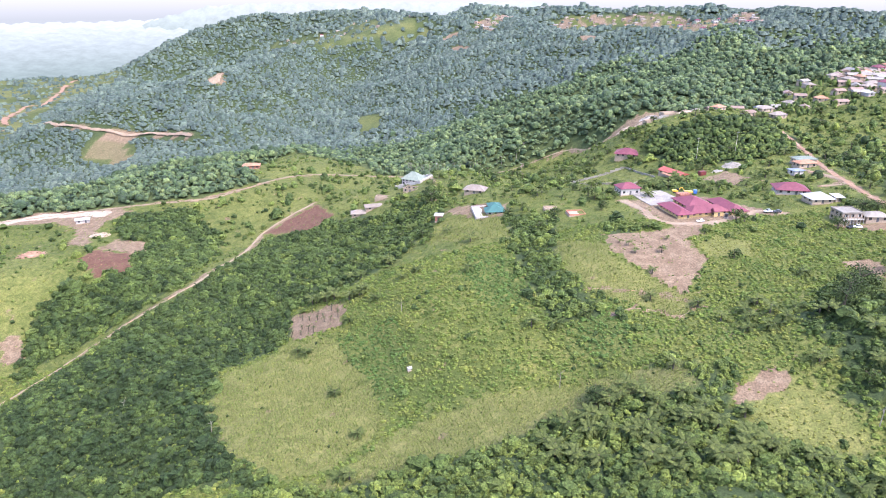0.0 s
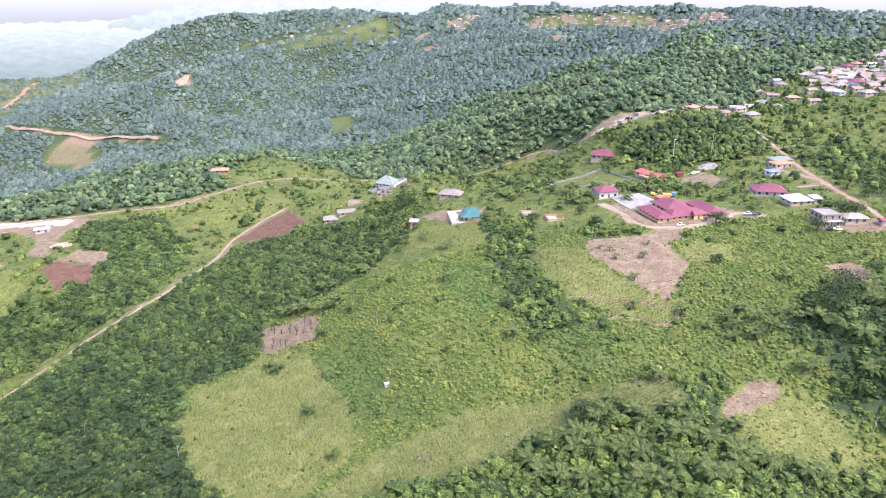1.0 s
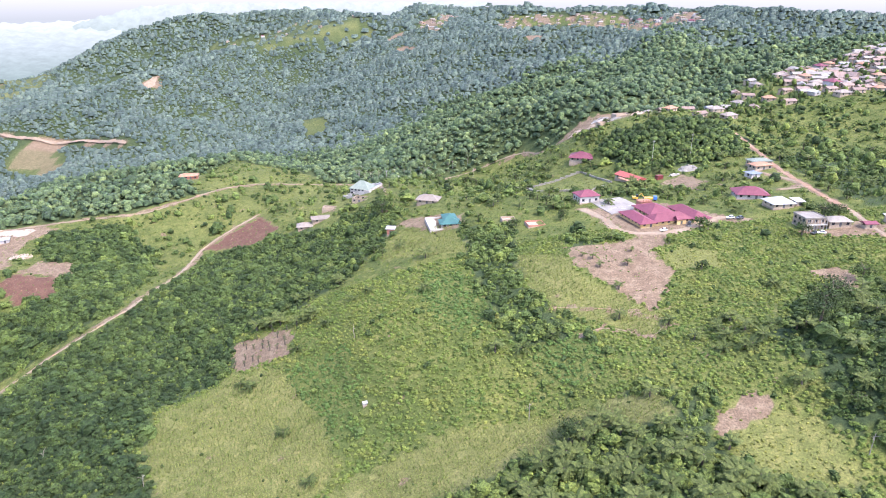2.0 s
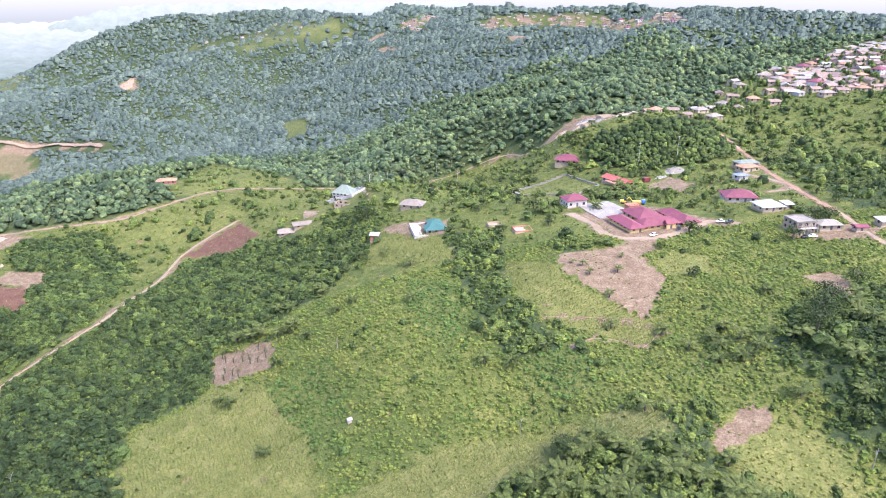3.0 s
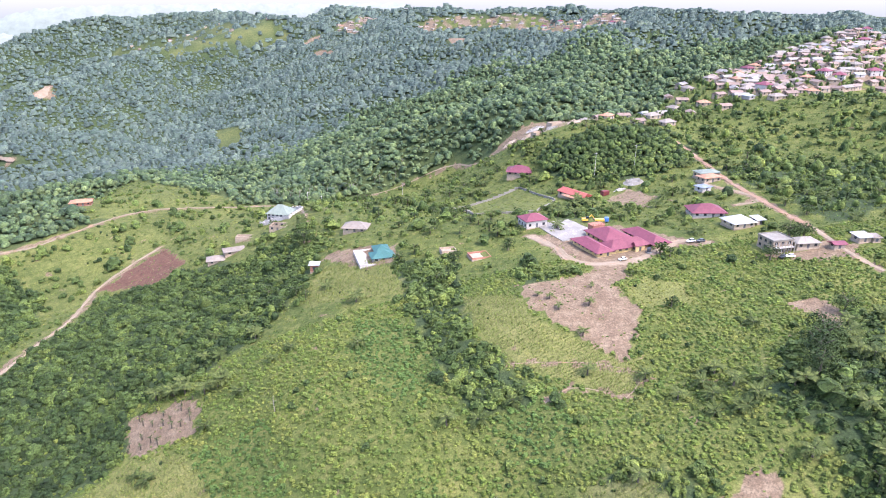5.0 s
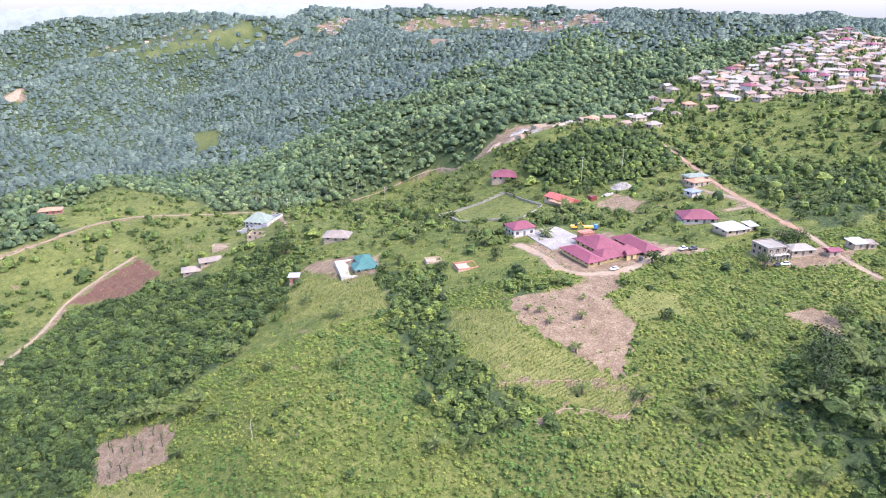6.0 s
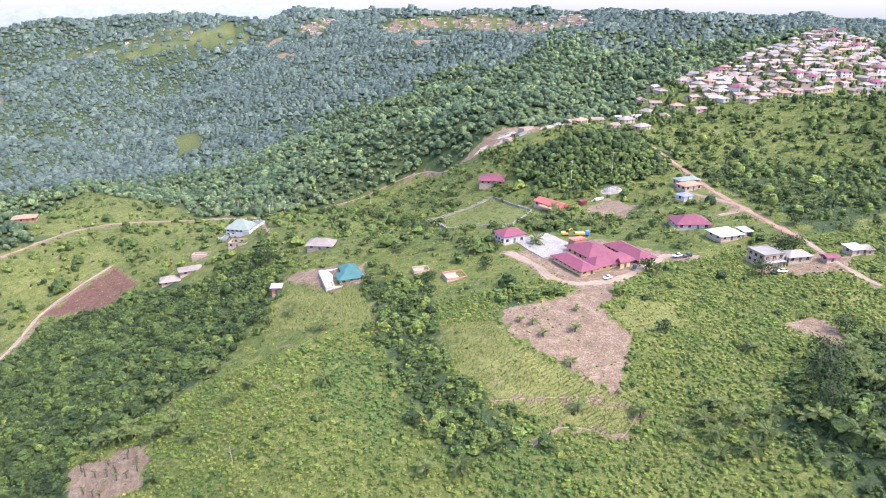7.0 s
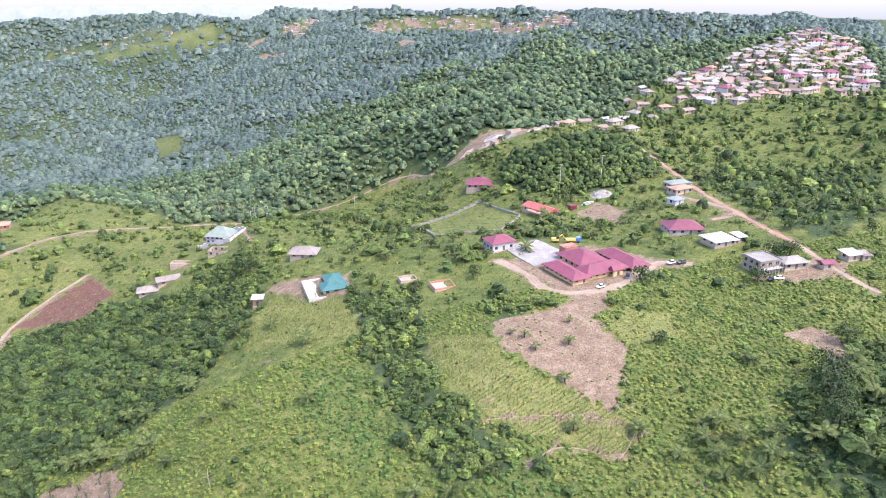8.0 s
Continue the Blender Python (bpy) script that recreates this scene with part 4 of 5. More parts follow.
# ---- rubble, container, vehicles, poles ----
def build_car(label, x, y, yaw, body_mat, long=3.4):
    c = thing("car", x, y, at_ground(x, y) + 0.42, yaw, label, "car", "parked cars")
    k = long / 4.2
    bm = bmesh.new()
    prof = [(-2.1, 0.25), (-2.1, 0.75), (-1.1, 0.95), (1.9, 0.98), (2.1, 0.85), (2.1, 0.25)]
    left, right = [[bm.verts.new((a * k, s * 0.85 * k, z * k)) for a, z in prof] for s in (-1, 1)]
    bm.faces.new(left), bm.faces.new(right[::-1])
    for i in range(len(prof)):
        bm.faces.new((left[i], left[i - 1], right[i - 1], right[i]))
    bmesh.ops.bevel(bm, geom=bm.edges[:], offset=0.06, segments=1, affect="EDGES")
    part("body", bm, body_mat, c)
    bm = bmesh.new()
    prof = [(-1.0, 0.93), (-0.35, 1.42), (1.2, 1.45), (1.75, 0.96)]
    left, right = [[bm.verts.new((a * k, s * (0.76 if z < 1 else 0.62) * k, z * k)) for a, z in prof] for s in (-1, 1)]
    bm.faces.new(left), bm.faces.new(right[::-1])
    for i in range(len(prof)):
        bm.faces.new((left[i], left[i - 1], right[i - 1], right[i]))
    part("cabin", bm, GLASS, c, "dark glazed cabin")
    bm = bmesh.new()
    box(bm, -0.33 * k, 1.2 * k, -0.6 * k, 0.6 * k, 1.43 * k, 1.5 * k)
    part("car_roof", bm, body_mat, c)
    for sx in (-1.3, 1.3):
        for sy in (-0.82, 0.82):
            bm = bmesh.new()
            tube(bm, (sx * k, (sy - 0.1) * k, 0.3 * k), (sx * k, (sy + 0.1) * k, 0.3 * k), 0.32 * k, 0.32 * k, 10)
            bmesh.ops.translate(bm, vec=(0, 0, -0.12), verts=bm.verts)
            part("wheel", bm, RUBBER, c)


build_car("white saloon car parked on the drive", 107.0, 264.2, 15, CAR_WHITE, 3.0)
build_car("silver car parked on the bare forecourt", 139.0, 273.4, 10, CAR_SILVER)
build_car("dark car parked on the bare forecourt", 142.6, 272.6, 5, CAR_DARK)
build_car("white car parked before the unfinished house", 163.6, 250.0, -10, CAR_WHITE, 3.2)
build_car("dark car parked before the unfinished house", 161.2, 250.6, 20, CAR_DARK, 3.2)


def build_machine():
    m = thing("excavator", 111.5, 309.5, at_ground(111.5, 309.5) + 0.25, -10, "yellow digger standing on the paved forecourt", "excavator")
    for s in (-0.8, 0.8):
        bm = bmesh.new()
        box(bm, -1.4, 1.4, s - 0.25, s + 0.25, 0.0, 0.65)
        bmesh.ops.bevel(bm, geom=bm.edges[:], offset=0.18, segments=2, affect="EDGES")
        part("crawler", bm, RUBBER, m)
    bm = bmesh.new()
    box(bm, -1.5, 1.0, -0.9, 0.9, 0.65, 1.5)
    part("house_body", bm, PLANT_YELLOW, m)
    bm = bmesh.new()
    box(bm, 0.1, 1.2, -0.85, 0.0, 1.5, 2.4)
    part("cabin", bm, GLASS, m)
    bm = bmesh.new()
    tube(bm, (0.9, 0.3, 1.3), (2.6, 0.3, 2.9), 0.2, 0.18)
    tube(bm, (2.6, 0.3, 2.9), (3.8, 0.3, 1.2), 0.17, 0.14)
    part("boom", bm, PLANT_YELLOW, m)
    bm = bmesh.new()
    box(bm, 3.4, 4.1, -0.1, 0.7, 0.6, 1.3)
    part("bucket", bm, FRAME_DARK, m)
    t = thing("lorry", 117.5, 307.0, at_ground(117.5, 307.0) + 0.25, -12, "blue and yellow flatbed lorry on the forecourt", "lorry")
    bm = bmesh.new()
    box(bm, 1.4, 3.0, -0.9, 0.9, 0.5, 2.2)
    bmesh.ops.bevel(bm, geom=bm.edges[:], offset=0.12, segments=1, affect="EDGES")
    part("cab", bm, TRUCK_BLUE, t)
    bm = bmesh.new()
    box(bm, -2.6, 1.2, -0.95, 0.95, 0.8, 1.5)
    part("load_bed", bm, PLANT_YELLOW, t)
    for sx in (-1.8, -0.9, 2.2):
        for sy in (-0.85, 0.85):
            bm = bmesh.new()
            tube(bm, (sx, sy - 0.12, 0.4), (sx, sy + 0.12, 0.4), 0.42, 0.42, 10)
            part("wheel", bm, RUBBER, t)


build_machine()


def build_container():
    c = thing("container", 140.5, 356.0, at_ground(142, 357), 18, "dark red steel container on bare earth", "container")
    bm = bmesh.new()
    box(bm, 0, 3.8, 0, 2.2, 0.1, 2.3)
    part("shell", bm, RED_STEEL, c)
    bm = bmesh.new()
    for k in range(12):
        box(bm, 0.2 + k * 0.3, 0.35 + k * 0.3, -0.05, -0.002, 0.25, 2.15)
    part("corrugation", bm, RED_STEEL, c)
    bm = bmesh.new()
    for a in (0.05, 2.0):
        box(bm, 3.82, 3.88, a, a + 0.15, 0.15, 2.25)
    part("door_bar", bm, FRAME_DARK, c)


build_container()


def rubble(label, x, y, rx, ry, hgt, material, seed, name="concrete_mound"):
    """A lumpy heap of broken stuff."""
    rnd = random.Random(seed)
    bm = bmesh.new()
    bmesh.ops.create_grid(bm, x_segments=14, y_segments=14, size=1)
    for v in bm.verts:
        r = math.hypot(v.co.x, v.co.y)
        px, py = x + v.co.x * rx, y + v.co.y * ry
        v.co = (px, py, at_ground(px, py) - 0.15 + max(0, 1 - r) ** 0.8 * hgt * rnd.uniform(0.6, 1.2))
    ob = part(name, bm, material)
    bm = bmesh.new()
    for k in range(26):
        a, q = rnd.uniform(0, 6.28), rnd.uniform(0, 0.95)
        px, py, s = x + math.cos(a) * q * rx, y + math.sin(a) * q * ry, rnd.uniform(0.15, 0.45)
        pz = at_ground(px, py) + max(0, 1 - q) ** 0.8 * hgt * 0.85
        box(bm, px - s, px + s * rnd.uniform(0.5, 1.4), py - s, py + s * rnd.uniform(0.5, 1.4), pz - 0.1, pz + s)
    tagged(part("chunk", bm, material, ob), kind="stuff")
    tagged(ob, label, "heap")


rubble("grey heap of broken concrete by the grove", 162, 368, 5.5, 4.5, 2.4, CONCRETE, 1)
rubble("pale heap of quarry sand", -238, 360, 9, 7, 2.5, RED_EARTH, 2, "sand_mound")
rubble("pale heap of dug stone", -215, 395, 7, 5, 1.5, SAND, 3, "sand_mound")
for k, (hx, hy, hr, mt) in enumerate(((138, 472, 5, SAND), (152, 468, 6, CONCRETE), (166, 463, 5, SAND), (148, 486, 7, CONCRETE), (176, 470, 5, CONCRETE), (130, 484, 5, SAND))):
    rubble("pale heap of building rubble on bare earth", hx, hy, hr, hr * 0.7, 1.6, mt, 20 + k, "earth_mound")
house("roofless pale walls on a building site", 156, 476, 12, 6, 14, 1.6, WALL_CREAM, None, openings=False, name="foundation", group="foundations")
house("roofless pale walls on a building site", 140, 460, 8, 5, 20, 1.4, WALL_BLOCK, None, openings=False, name="foundation", group="foundations")
rubble("pale landslip scar on the wooded ridge", -380, 1150, 8, 22, 3, TRACK, 6, "landslip")
rubble("white bags of building lime on bare soil", 151, 361, 3.5, 1.2, 0.9, WALL_WHITE, 4, "lime_mound")


def build_pole(label, x, y, tall, lean=0.0, bars=True, material=None, name="power_pole"):
    p = thing(name, x, y, at_ground(x, y) - 0.5, random.Random(int(x)).uniform(0, 180), label, "pole" if bars else "dead tree", "power poles" if bars else "")
    bm = bmesh.new()
    tube(bm, (0, 0, 0), (lean, 0, tall), 0.13, 0.09, 8)
    part("shaft" if bars else "trunk", bm, material or POLE_WOOD, p)
    if bars:
        bm = bmesh.new()
        box(bm, lean - 0.9, lean + 0.9, -0.07, 0.07, tall - 0.7, tall - 0.55)
        part("crossarm", bm, material or POLE_WOOD, p)
        for k in (-0.8, 0, 0.8):
            bm = bmesh.new()
            tube(bm, (lean + k, 0, tall - 0.55), (lean + k, 0, tall - 0.35), 0.06, 0.04)
            part("insulator", bm, CONCRETE, p)
    else:
        for a, z in ((0.7, 0.7), (2.9, 0.82), (4.8, 0.9)):
            bm = bmesh.new()
            tube(bm, (lean * z, 0, tall * z), (lean * z + math.cos(a) * 1.3, math.sin(a) * 1.3, tall * z + 0.9), 0.08, 0.03, 5)
            part("limb", bm, material or DEAD_BARK, p)


build_pole("tall pale wooden power pole before the grove", 149.1, 387.4, 13)
build_pole("tall pale wooden power pole before the grove", 168.7, 381.4, 15)
build_pole("pale wooden power pole by the ridge road", 62.0, 520.0, 10)
build_pole("pale wooden power pole by the mansion", -4.0, 430.0, 9)
build_pole("pale wooden power pole by the ridge road", 4.0, 470.0, 9)
build_pole("bare bleached trunk of a dead tree", -73.4, 177.3, 6.0, 0.3, False, DEAD_BARK, "dead_tree")
build_pole("leaning bleached trunk of a dead tree", -115.4, 204.4, 5.0, -1.8, False, DEAD_BARK, "dead_tree")
build_pole("pale slender trunk of a dead tree", 35.4, 174.6, 6.0, 0.1, False, DEAD_BARK, "dead_tree")
build_pole("pale slender trunk of a dead tree", 108.0, 139.0, 7.0, 0.4, False, DEAD_BARK, "dead_tree")
build_pole("pale bare trunk standing in the field", -15.6, 228.0, 5.0, 0.2, False, DEAD_BARK, "dead_tree")


# ---- the village and the town on the far ridge ----
def small_house_kit(w, d, hgt, wall, roof, kind, rise, storeys=1):
    h = thing("village_house", 0, 0, 0, 0, "", "house", "village houses")
    block(h, -w / 2, -d / 2, w, d, hgt, wall, roof, kind, rise, spacing=3.2, sides="fl", sink=4.0, over=0.5, storeys=storeys)
    return h


LABELS = ["village house with a rusty sheet roof", "village house with a tan sheet roof", "village house with a bright zinc roof",
          "village house with a weathered grey roof", "two-floor white village house with a pink roof", "cream village house with an orange roof"]
KITS = [small_house_kit(8, 5.5, 2.6, WALL_CREAM, ROOF_RUST, "gable", 1.4), small_house_kit(9.5, 6.5, 2.6, WALL_CREAM, ROOF_TAN, "hip", 1.8),
        small_house_kit(7, 5, 2.5, WALL_WHITE, ROOF_WHITE, "gable", 1.2), small_house_kit(10, 5.5, 2.6, WALL_BLOCK, ROOF_GREY, "gable", 1.5),
        small_house_kit(9.5, 7.5, 4.8, WALL_WHITE, ROOF_PINK, "hip", 2.0, 2), small_house_kit(8, 6, 2.7, WALL_CREAM, ROOF_ORANGE, "hip", 1.6)]
for kit, text in zip(KITS, LABELS):
    kit["label"] = text


HOUSE_SPOTS = []


def settle(zone, gap, want, seed, dx=0.0):
    """Scatter village houses in a zone, no two closer than gap."""
    rnd = random.Random(seed)
    xs, ys = zip(*zone)
    spots = []
    for k in range(want * 60):
        x, y = rnd.uniform(min(xs), max(xs)), rnd.uniform(min(ys), max(ys))
        if len(spots) >= want:
            break
        if not inside(zone, np.array([x]), np.array([y]))[0] or any(math.dist((x, y), s) < gap for s in spots):
            continue
        if line_dist(EAST_ROAD, np.array([x]), np.array([y]))[0] < 9:
            continue
        spots.append((x, y))
        HOUSE_SPOTS.append((x, y, 5.5))
        kit = rnd.choices(KITS, (38, 30, 4, 20, 4, 8))[0]
        m = pose(x, y, at_ground(x, y) - 0.1, 0, 0, rnd.choice((0, 15, 95, -12, 40, 70)) + rnd.uniform(-8, 8))
        if kit["used"] if "used" in kit else False:
            copy_thing(kit, m)
        else:
            kit.matrix_basis = m
            kit["used"] = 1


settle(VILLAGE, 9.6, 270, 5)
settle(VILLAGE_EDGE, 17, 34, 6)
settle(RIDGE_TOWN, 18, 150, 7)
settle(RIDGE_OPEN, 38, 30, 8)
for kit in KITS:
    if "used" in kit:
        del kit["used"]

HOUSE_SPOTS += [(89, 309, 7), (116, 425, 8), (130, 363, 9), (160, 300, 8), (165, 282, 8), (181, 333, 5), (192, 348, 9), (164, 258, 8), (173, 256, 7),
                (183, 251, 4), (196, 253, 6), (-19, 424, 11), (-20, 399, 7), (-37, 406, 7), (-46, 391, 10), (16, 352, 8), (-2.5, 321, 4), (22, 312, 11),
                (60, 288, 7), (50, 300, 5), (-152, 523, 9), (-240, 423, 7), (142, 357, 5), (162, 368, 6), (104, 277, 13), (118, 281, 14), (130, 283, 10),
                (115, 295, 10), (108, 307, 10), (-11, 196, 2.5)]


# ---- vegetation ----
def leaf_cloud(n, rx, rz, leaf, seed, lobes=5, base=0.15, lift=0.25):
    """Quads of foliage spread over a few lobes; returns n x 4 x 3 corners."""
    g = np.random.default_rng(seed)
    a = g.uniform(0, 6.283, lobes)
    cen = np.stack([np.cos(a) * rx * 0.5, np.sin(a) * rx * 0.5, rz * (base + g.uniform(0.35, 0.62, lobes))], -1)
    cen[0] = (0, 0, rz * 0.62)
    rad = g.uniform(0.42, 0.62, lobes)
    k = g.integers(0, lobes, n)
    d = g.normal(size=(n, 3))
    d[:, 2] = np.abs(d[:, 2]) * 1.1 - 0.35
    d /= np.linalg.norm(d, axis=1)[:, None]
    p = cen[k] + d * rad[k][:, None] * np.array([rx, rx, rz * 0.75]) * g.uniform(0.75, 1.08, (n, 1))
    p[:, 2] = np.maximum(p[:, 2], 0.05 * rz)
    nrm = d + g.normal(size=(n, 3)) * 0.55 + np.array([0, 0, lift])
    return quads_at(p, nrm, leaf * g.uniform(0.6, 1.3, n), g)


def quads_at(p, nrm, size, g, aspect=0.8):
    n = len(p)
    nrm = nrm / np.linalg.norm(nrm, axis=1)[:, None]
    u = np.cross(nrm, g.normal(size=(n, 3)))
    u /= np.linalg.norm(u, axis=1)[:, None] + 1e-9
    v = np.cross(nrm, u)
    s = size[:, None] / 2
    j = lambda: g.uniform(0.6, 1.25, (n, 1))
    return np.stack([p - u * s * j(), p - v * s * aspect * j(), p + u * s * j(), p + v * s * aspect * j()], 1)


def tuft(n, r, hgt, wide, seed):
    """Upright, outward-leaning blades."""
    g = np.random.default_rng(seed)
    a, q = g.uniform(0, 6.283, n), g.uniform(0, 1, n) ** 0.5 * r
    base = np.stack([np.cos(a) * q, np.sin(a) * q, np.zeros(n)], -1)
    lean = np.stack([np.cos(a), np.sin(a), np.zeros(n)], -1) * (0.35 + 0.5 * g.uniform(size=(n, 1))) * hgt
    top = base + lean + np.array([0, 0, 1]) * hgt * g.uniform(0.55, 1.1, (n, 1))
    b = a + g.uniform(-1, 1, n)
    side = np.stack([-np.sin(b), np.cos(b), np.zeros(n)], -1) * wide / 2
    mid = (base + top) / 2 + np.array([0, 0, 0.18]) * hgt
    return np.stack([base, mid - side, top, mid + side], 1)


def clump_crown(n, seed, flat=0.8, deep=0.9, full=1):
    """A tree crown of a few overlapping, ragged leafy domes; the first ones (full) are finer. Returns points and the quads between them."""
    g = np.random.default_rng(seed)
    V, Q = [], []
    for k in range(n):
        a, off = 2.4 * k + g.uniform(-0.5, 0.5), (g.uniform(0, 0.2) if k == 0 else g.uniform(0.45, 0.75))
        r = (g.uniform(0.6, 0.75) if k == 0 else g.uniform(0.42, 0.62)) if n > 1 else 0.95
        cx, cy, cz = math.cos(a) * off, math.sin(a) * off, flat * (g.uniform(0.2, 0.5) if k else g.uniform(0.5, 0.7))
        rings = ((0.82, -deep), (1.0, 0.1), (0.6, 0.74)) if k < full else ((1.0, -deep), (0.62, 0.6))
        base = len(V)
        for i, (rr, zz) in enumerate(rings):
            for j in range(6):
                b = 1.0472 * (j + 0.5 * i) + g.uniform(-0.32, 0.32)
                q = r * rr * g.uniform(0.72, 1.25)
                V.append((cx + math.cos(b) * q, cy + math.sin(b) * q, cz + r * flat * (zz + g.uniform(-0.22, 0.22))))
        for i in range(len(rings) - 1):
            for j in range(6):
                lo, hi = base + 6 * i, base + 6 * i + 6
                Q.append((lo + j, lo + (j + 1) % 6, hi + (j + 1) % 6, hi + j))
        t = base + 6 * (len(rings) - 1)
        Q += [(t, t + 1, t + 2, t + 3), (t, t + 3, t + 4, t + 5)]
    return np.array(V), np.array(Q)


def bush(domes, leaves, leaf, seed, hgt=1.0, deep=0.9, full=1):
    """Leafy domes with loose leaf sprays standing out of them."""
    V, Q = clump_crown(domes, seed, hgt * 0.8, deep, full)
    L = leaf_cloud(leaves, 1.0, hgt * 1.1, leaf, seed + 500, max(3, domes), 0.05, 0.35).reshape(-1, 3)
    return np.concatenate([V, L]), np.concatenate([Q, np.arange(len(L)).reshape(-1, 4) + len(V)])


def plant_out(name, protos, x, y, size, tone, material, label, category, seed, sink=0.0, tall=None, smooth=False):
    """One mesh with a copy of a plant shape at each place; tone is each plant's own green."""
    g = np.random.default_rng(seed)
    n = len(x)
    if n == 0:
        return
    z = level(x, y) - sink
    yaw, pick = g.uniform(0, 6.283, n), g.integers(0, len(protos), n)
    up = size if tall is None else tall
    V, T, F, total = [], [], [], 0
    for k, pr in enumerate(protos):
        m = pick == k
        pts, quads = pr if isinstance(pr, tuple) else (pr.reshape(-1, 3), np.arange(pr.shape[0] * 4).reshape(-1, 4))
        q = pts[None]
        c, s, sz = np.cos(yaw[m])[:, None], np.sin(yaw[m])[:, None], size[m][:, None]
        vx, vy = (q[..., 0] * c - q[..., 1] * s) * sz + x[m][:, None], (q[..., 0] * s + q[..., 1] * c) * sz + y[m][:, None]
        vz = q[..., 2] * up[m][:, None] + z[m][:, None]
        V.append(np.stack([vx, vy, vz], -1).reshape(-1, 3))
        T.append(np.repeat(tone[m], len(pts)))
        F.append((quads[None] + (total + np.arange(m.sum()) * len(pts))[:, None, None]).reshape(-1, 4))
        total += m.sum() * len(pts)
    V, T, F = np.concatenate(V).astype(np.float32), np.concatenate(T).astype(np.float32), np.concatenate(F).astype(np.int32)
    me = bpy.data.meshes.new(name)
    me.vertices.add(len(V))
    me.vertices.foreach_set("co", V.ravel())
    me.loops.add(F.size)
    me.loops.foreach_set("vertex_index", F.ravel())
    me.polygons.add(len(F))
    me.polygons.foreach_set("loop_start", np.arange(0, F.size, 4, dtype=np.int32))
    me.polygons.foreach_set("use_smooth", np.full(len(F), smooth))
    me.update()
    me.attributes.new("tone", "FLOAT", "POINT").data.foreach_set("value", T)
    me.materials.append(material)
    tagged(new(name, me), label, category, kind="stuff")


def scatter(x0, x1, y0, y1, gap, seed):
    g = np.random.default_rng(seed)
    xs, ys = np.arange(x0, x1, gap), np.arange(y0, y1, gap)
    X, Y = np.meshgrid(xs, ys)
    X = X + (np.arange(len(ys)) % 2)[:, None] * gap / 2
    return (X + g.uniform(-0.45, 0.45, X.shape) * gap).ravel(), (Y + g.uniform(-0.45, 0.45, Y.shape) * gap).ravel(), g


def in_sight(x, y, margin=25):
    """The valley sector that the flight overlooks."""
    return (x > -0.80 * y - margin) & (x < 1.0 * (y - 60) + margin + 60) & (y > 105)


def clear_of_ways(x, y, extra):
    ok = np.ones(len(x), bool)
    for line, w in WAYS:
        ok &= line_dist(line, x, y) > w + extra
    return ok


def clear_of_houses(x, y, extra=0.0):
    ok = np.ones(len(x), bool)
    for hx, hy, r in HOUSE_SPOTS:
        ok &= np.hypot(x - hx, y - hy) > r + extra
    return ok


def keep(mask, *arrays):
    return tuple(a[mask] for a in arrays)


# dense thicket
SHRUBS = [bush(3, 15, 0.32, 10 + k, 1.1, 0.7, 1) for k in range(14)]
BUSHES = [bush(2, 10, 0.36, 300 + k, 1.1, 0.6) for k in range(10)]
x, y, g = scatter(-270, 220, 105, 460, 2.5, 21)
m = any_zone(THICKETS, x + ripple(x, y, 7) * 1.5 + ripple(x, y, 21, 6) * 3 + g.normal(size=len(x)) * 1.5, y + ripple(x, y, 6, 2) * 1.5 + ripple(x, y, 19, 3) * 3) & in_sight(x, y)
x, y = keep(m, x, y)
m = clear_of_ways(x, y, 2.6) & clear_of_houses(x, y, 1.5) & ~any_zone(BARE + CROPS, x, y)
x, y = keep(m, x, y)
lush = np.clip(0.42 - np.interp(y, (220, 290), (0.34, 0.08)) * any_zone([THICKET_WEST], x, y) - 0.1 * any_zone([THICKET_GULLY], x, y) + 0.12 * any_zone([TREE_BELT], x, y) + 0.26 * any_zone([THICKET_FOOT, THICKET_SOUTH], x, y) + 0.22 * ripple(x, y, 26, 3) + g.normal(size=len(x)) * 0.2, 0, 1)
big = (1.1 + 1.7 * g.uniform(size=len(x)) ** 2.5) * (1 + 0.25 * ripple(x, y, 19, 5)) * (1 + 0.35 * any_zone([THICKET_GULLY], x, y)) * (1 + (g.uniform(size=len(x)) < 0.08) * 0.5)
plant_out("thicket", SHRUBS, x, y, big, lush, SHRUB, "dense dark green thicket of shrubs and young trees", "thicket", 31)

# shrubs strewn over the farmland
x, y, g = scatter(-330, 420, 110, 640, 4.2, 22)
x, y = keep(in_sight(x, y) & (~beyond_ridge(x, y) | any_zone([HILL_GRASS, KNOLL_GRASS], x, y)), x, y)
m = ~any_zone(THICKETS + BARE + CROPS + [MEADOW_EAST, BRIGHT_CORNER, WALLED_PLOT, GROVE], x, y) & clear_of_ways(x, y, 1.5) & clear_of_houses(x, y, 1)
x, y = keep(m, x, y)
dens = 0.26 + (0.1 + 0.5 * ripple(x, y, 29, 7)) * any_zone([HILL_GRASS], x, y) + 0.4 * ripple(x, y, 41, 1) + 0.5 * ripple(x, y, 17, 4) + 0.25 * any_zone([EAST_WOOD], x, y) + 0.12 * (y > 330) * (x > -20) + (x > 125) * 0.08 + (x > 200) * (y > 290) * 0.15
m = g.uniform(size=len(x)) < dens
x, y = keep(m, x, y)
lush = np.clip(0.54 + g.normal(size=len(x)) * 0.24, 0, 1)
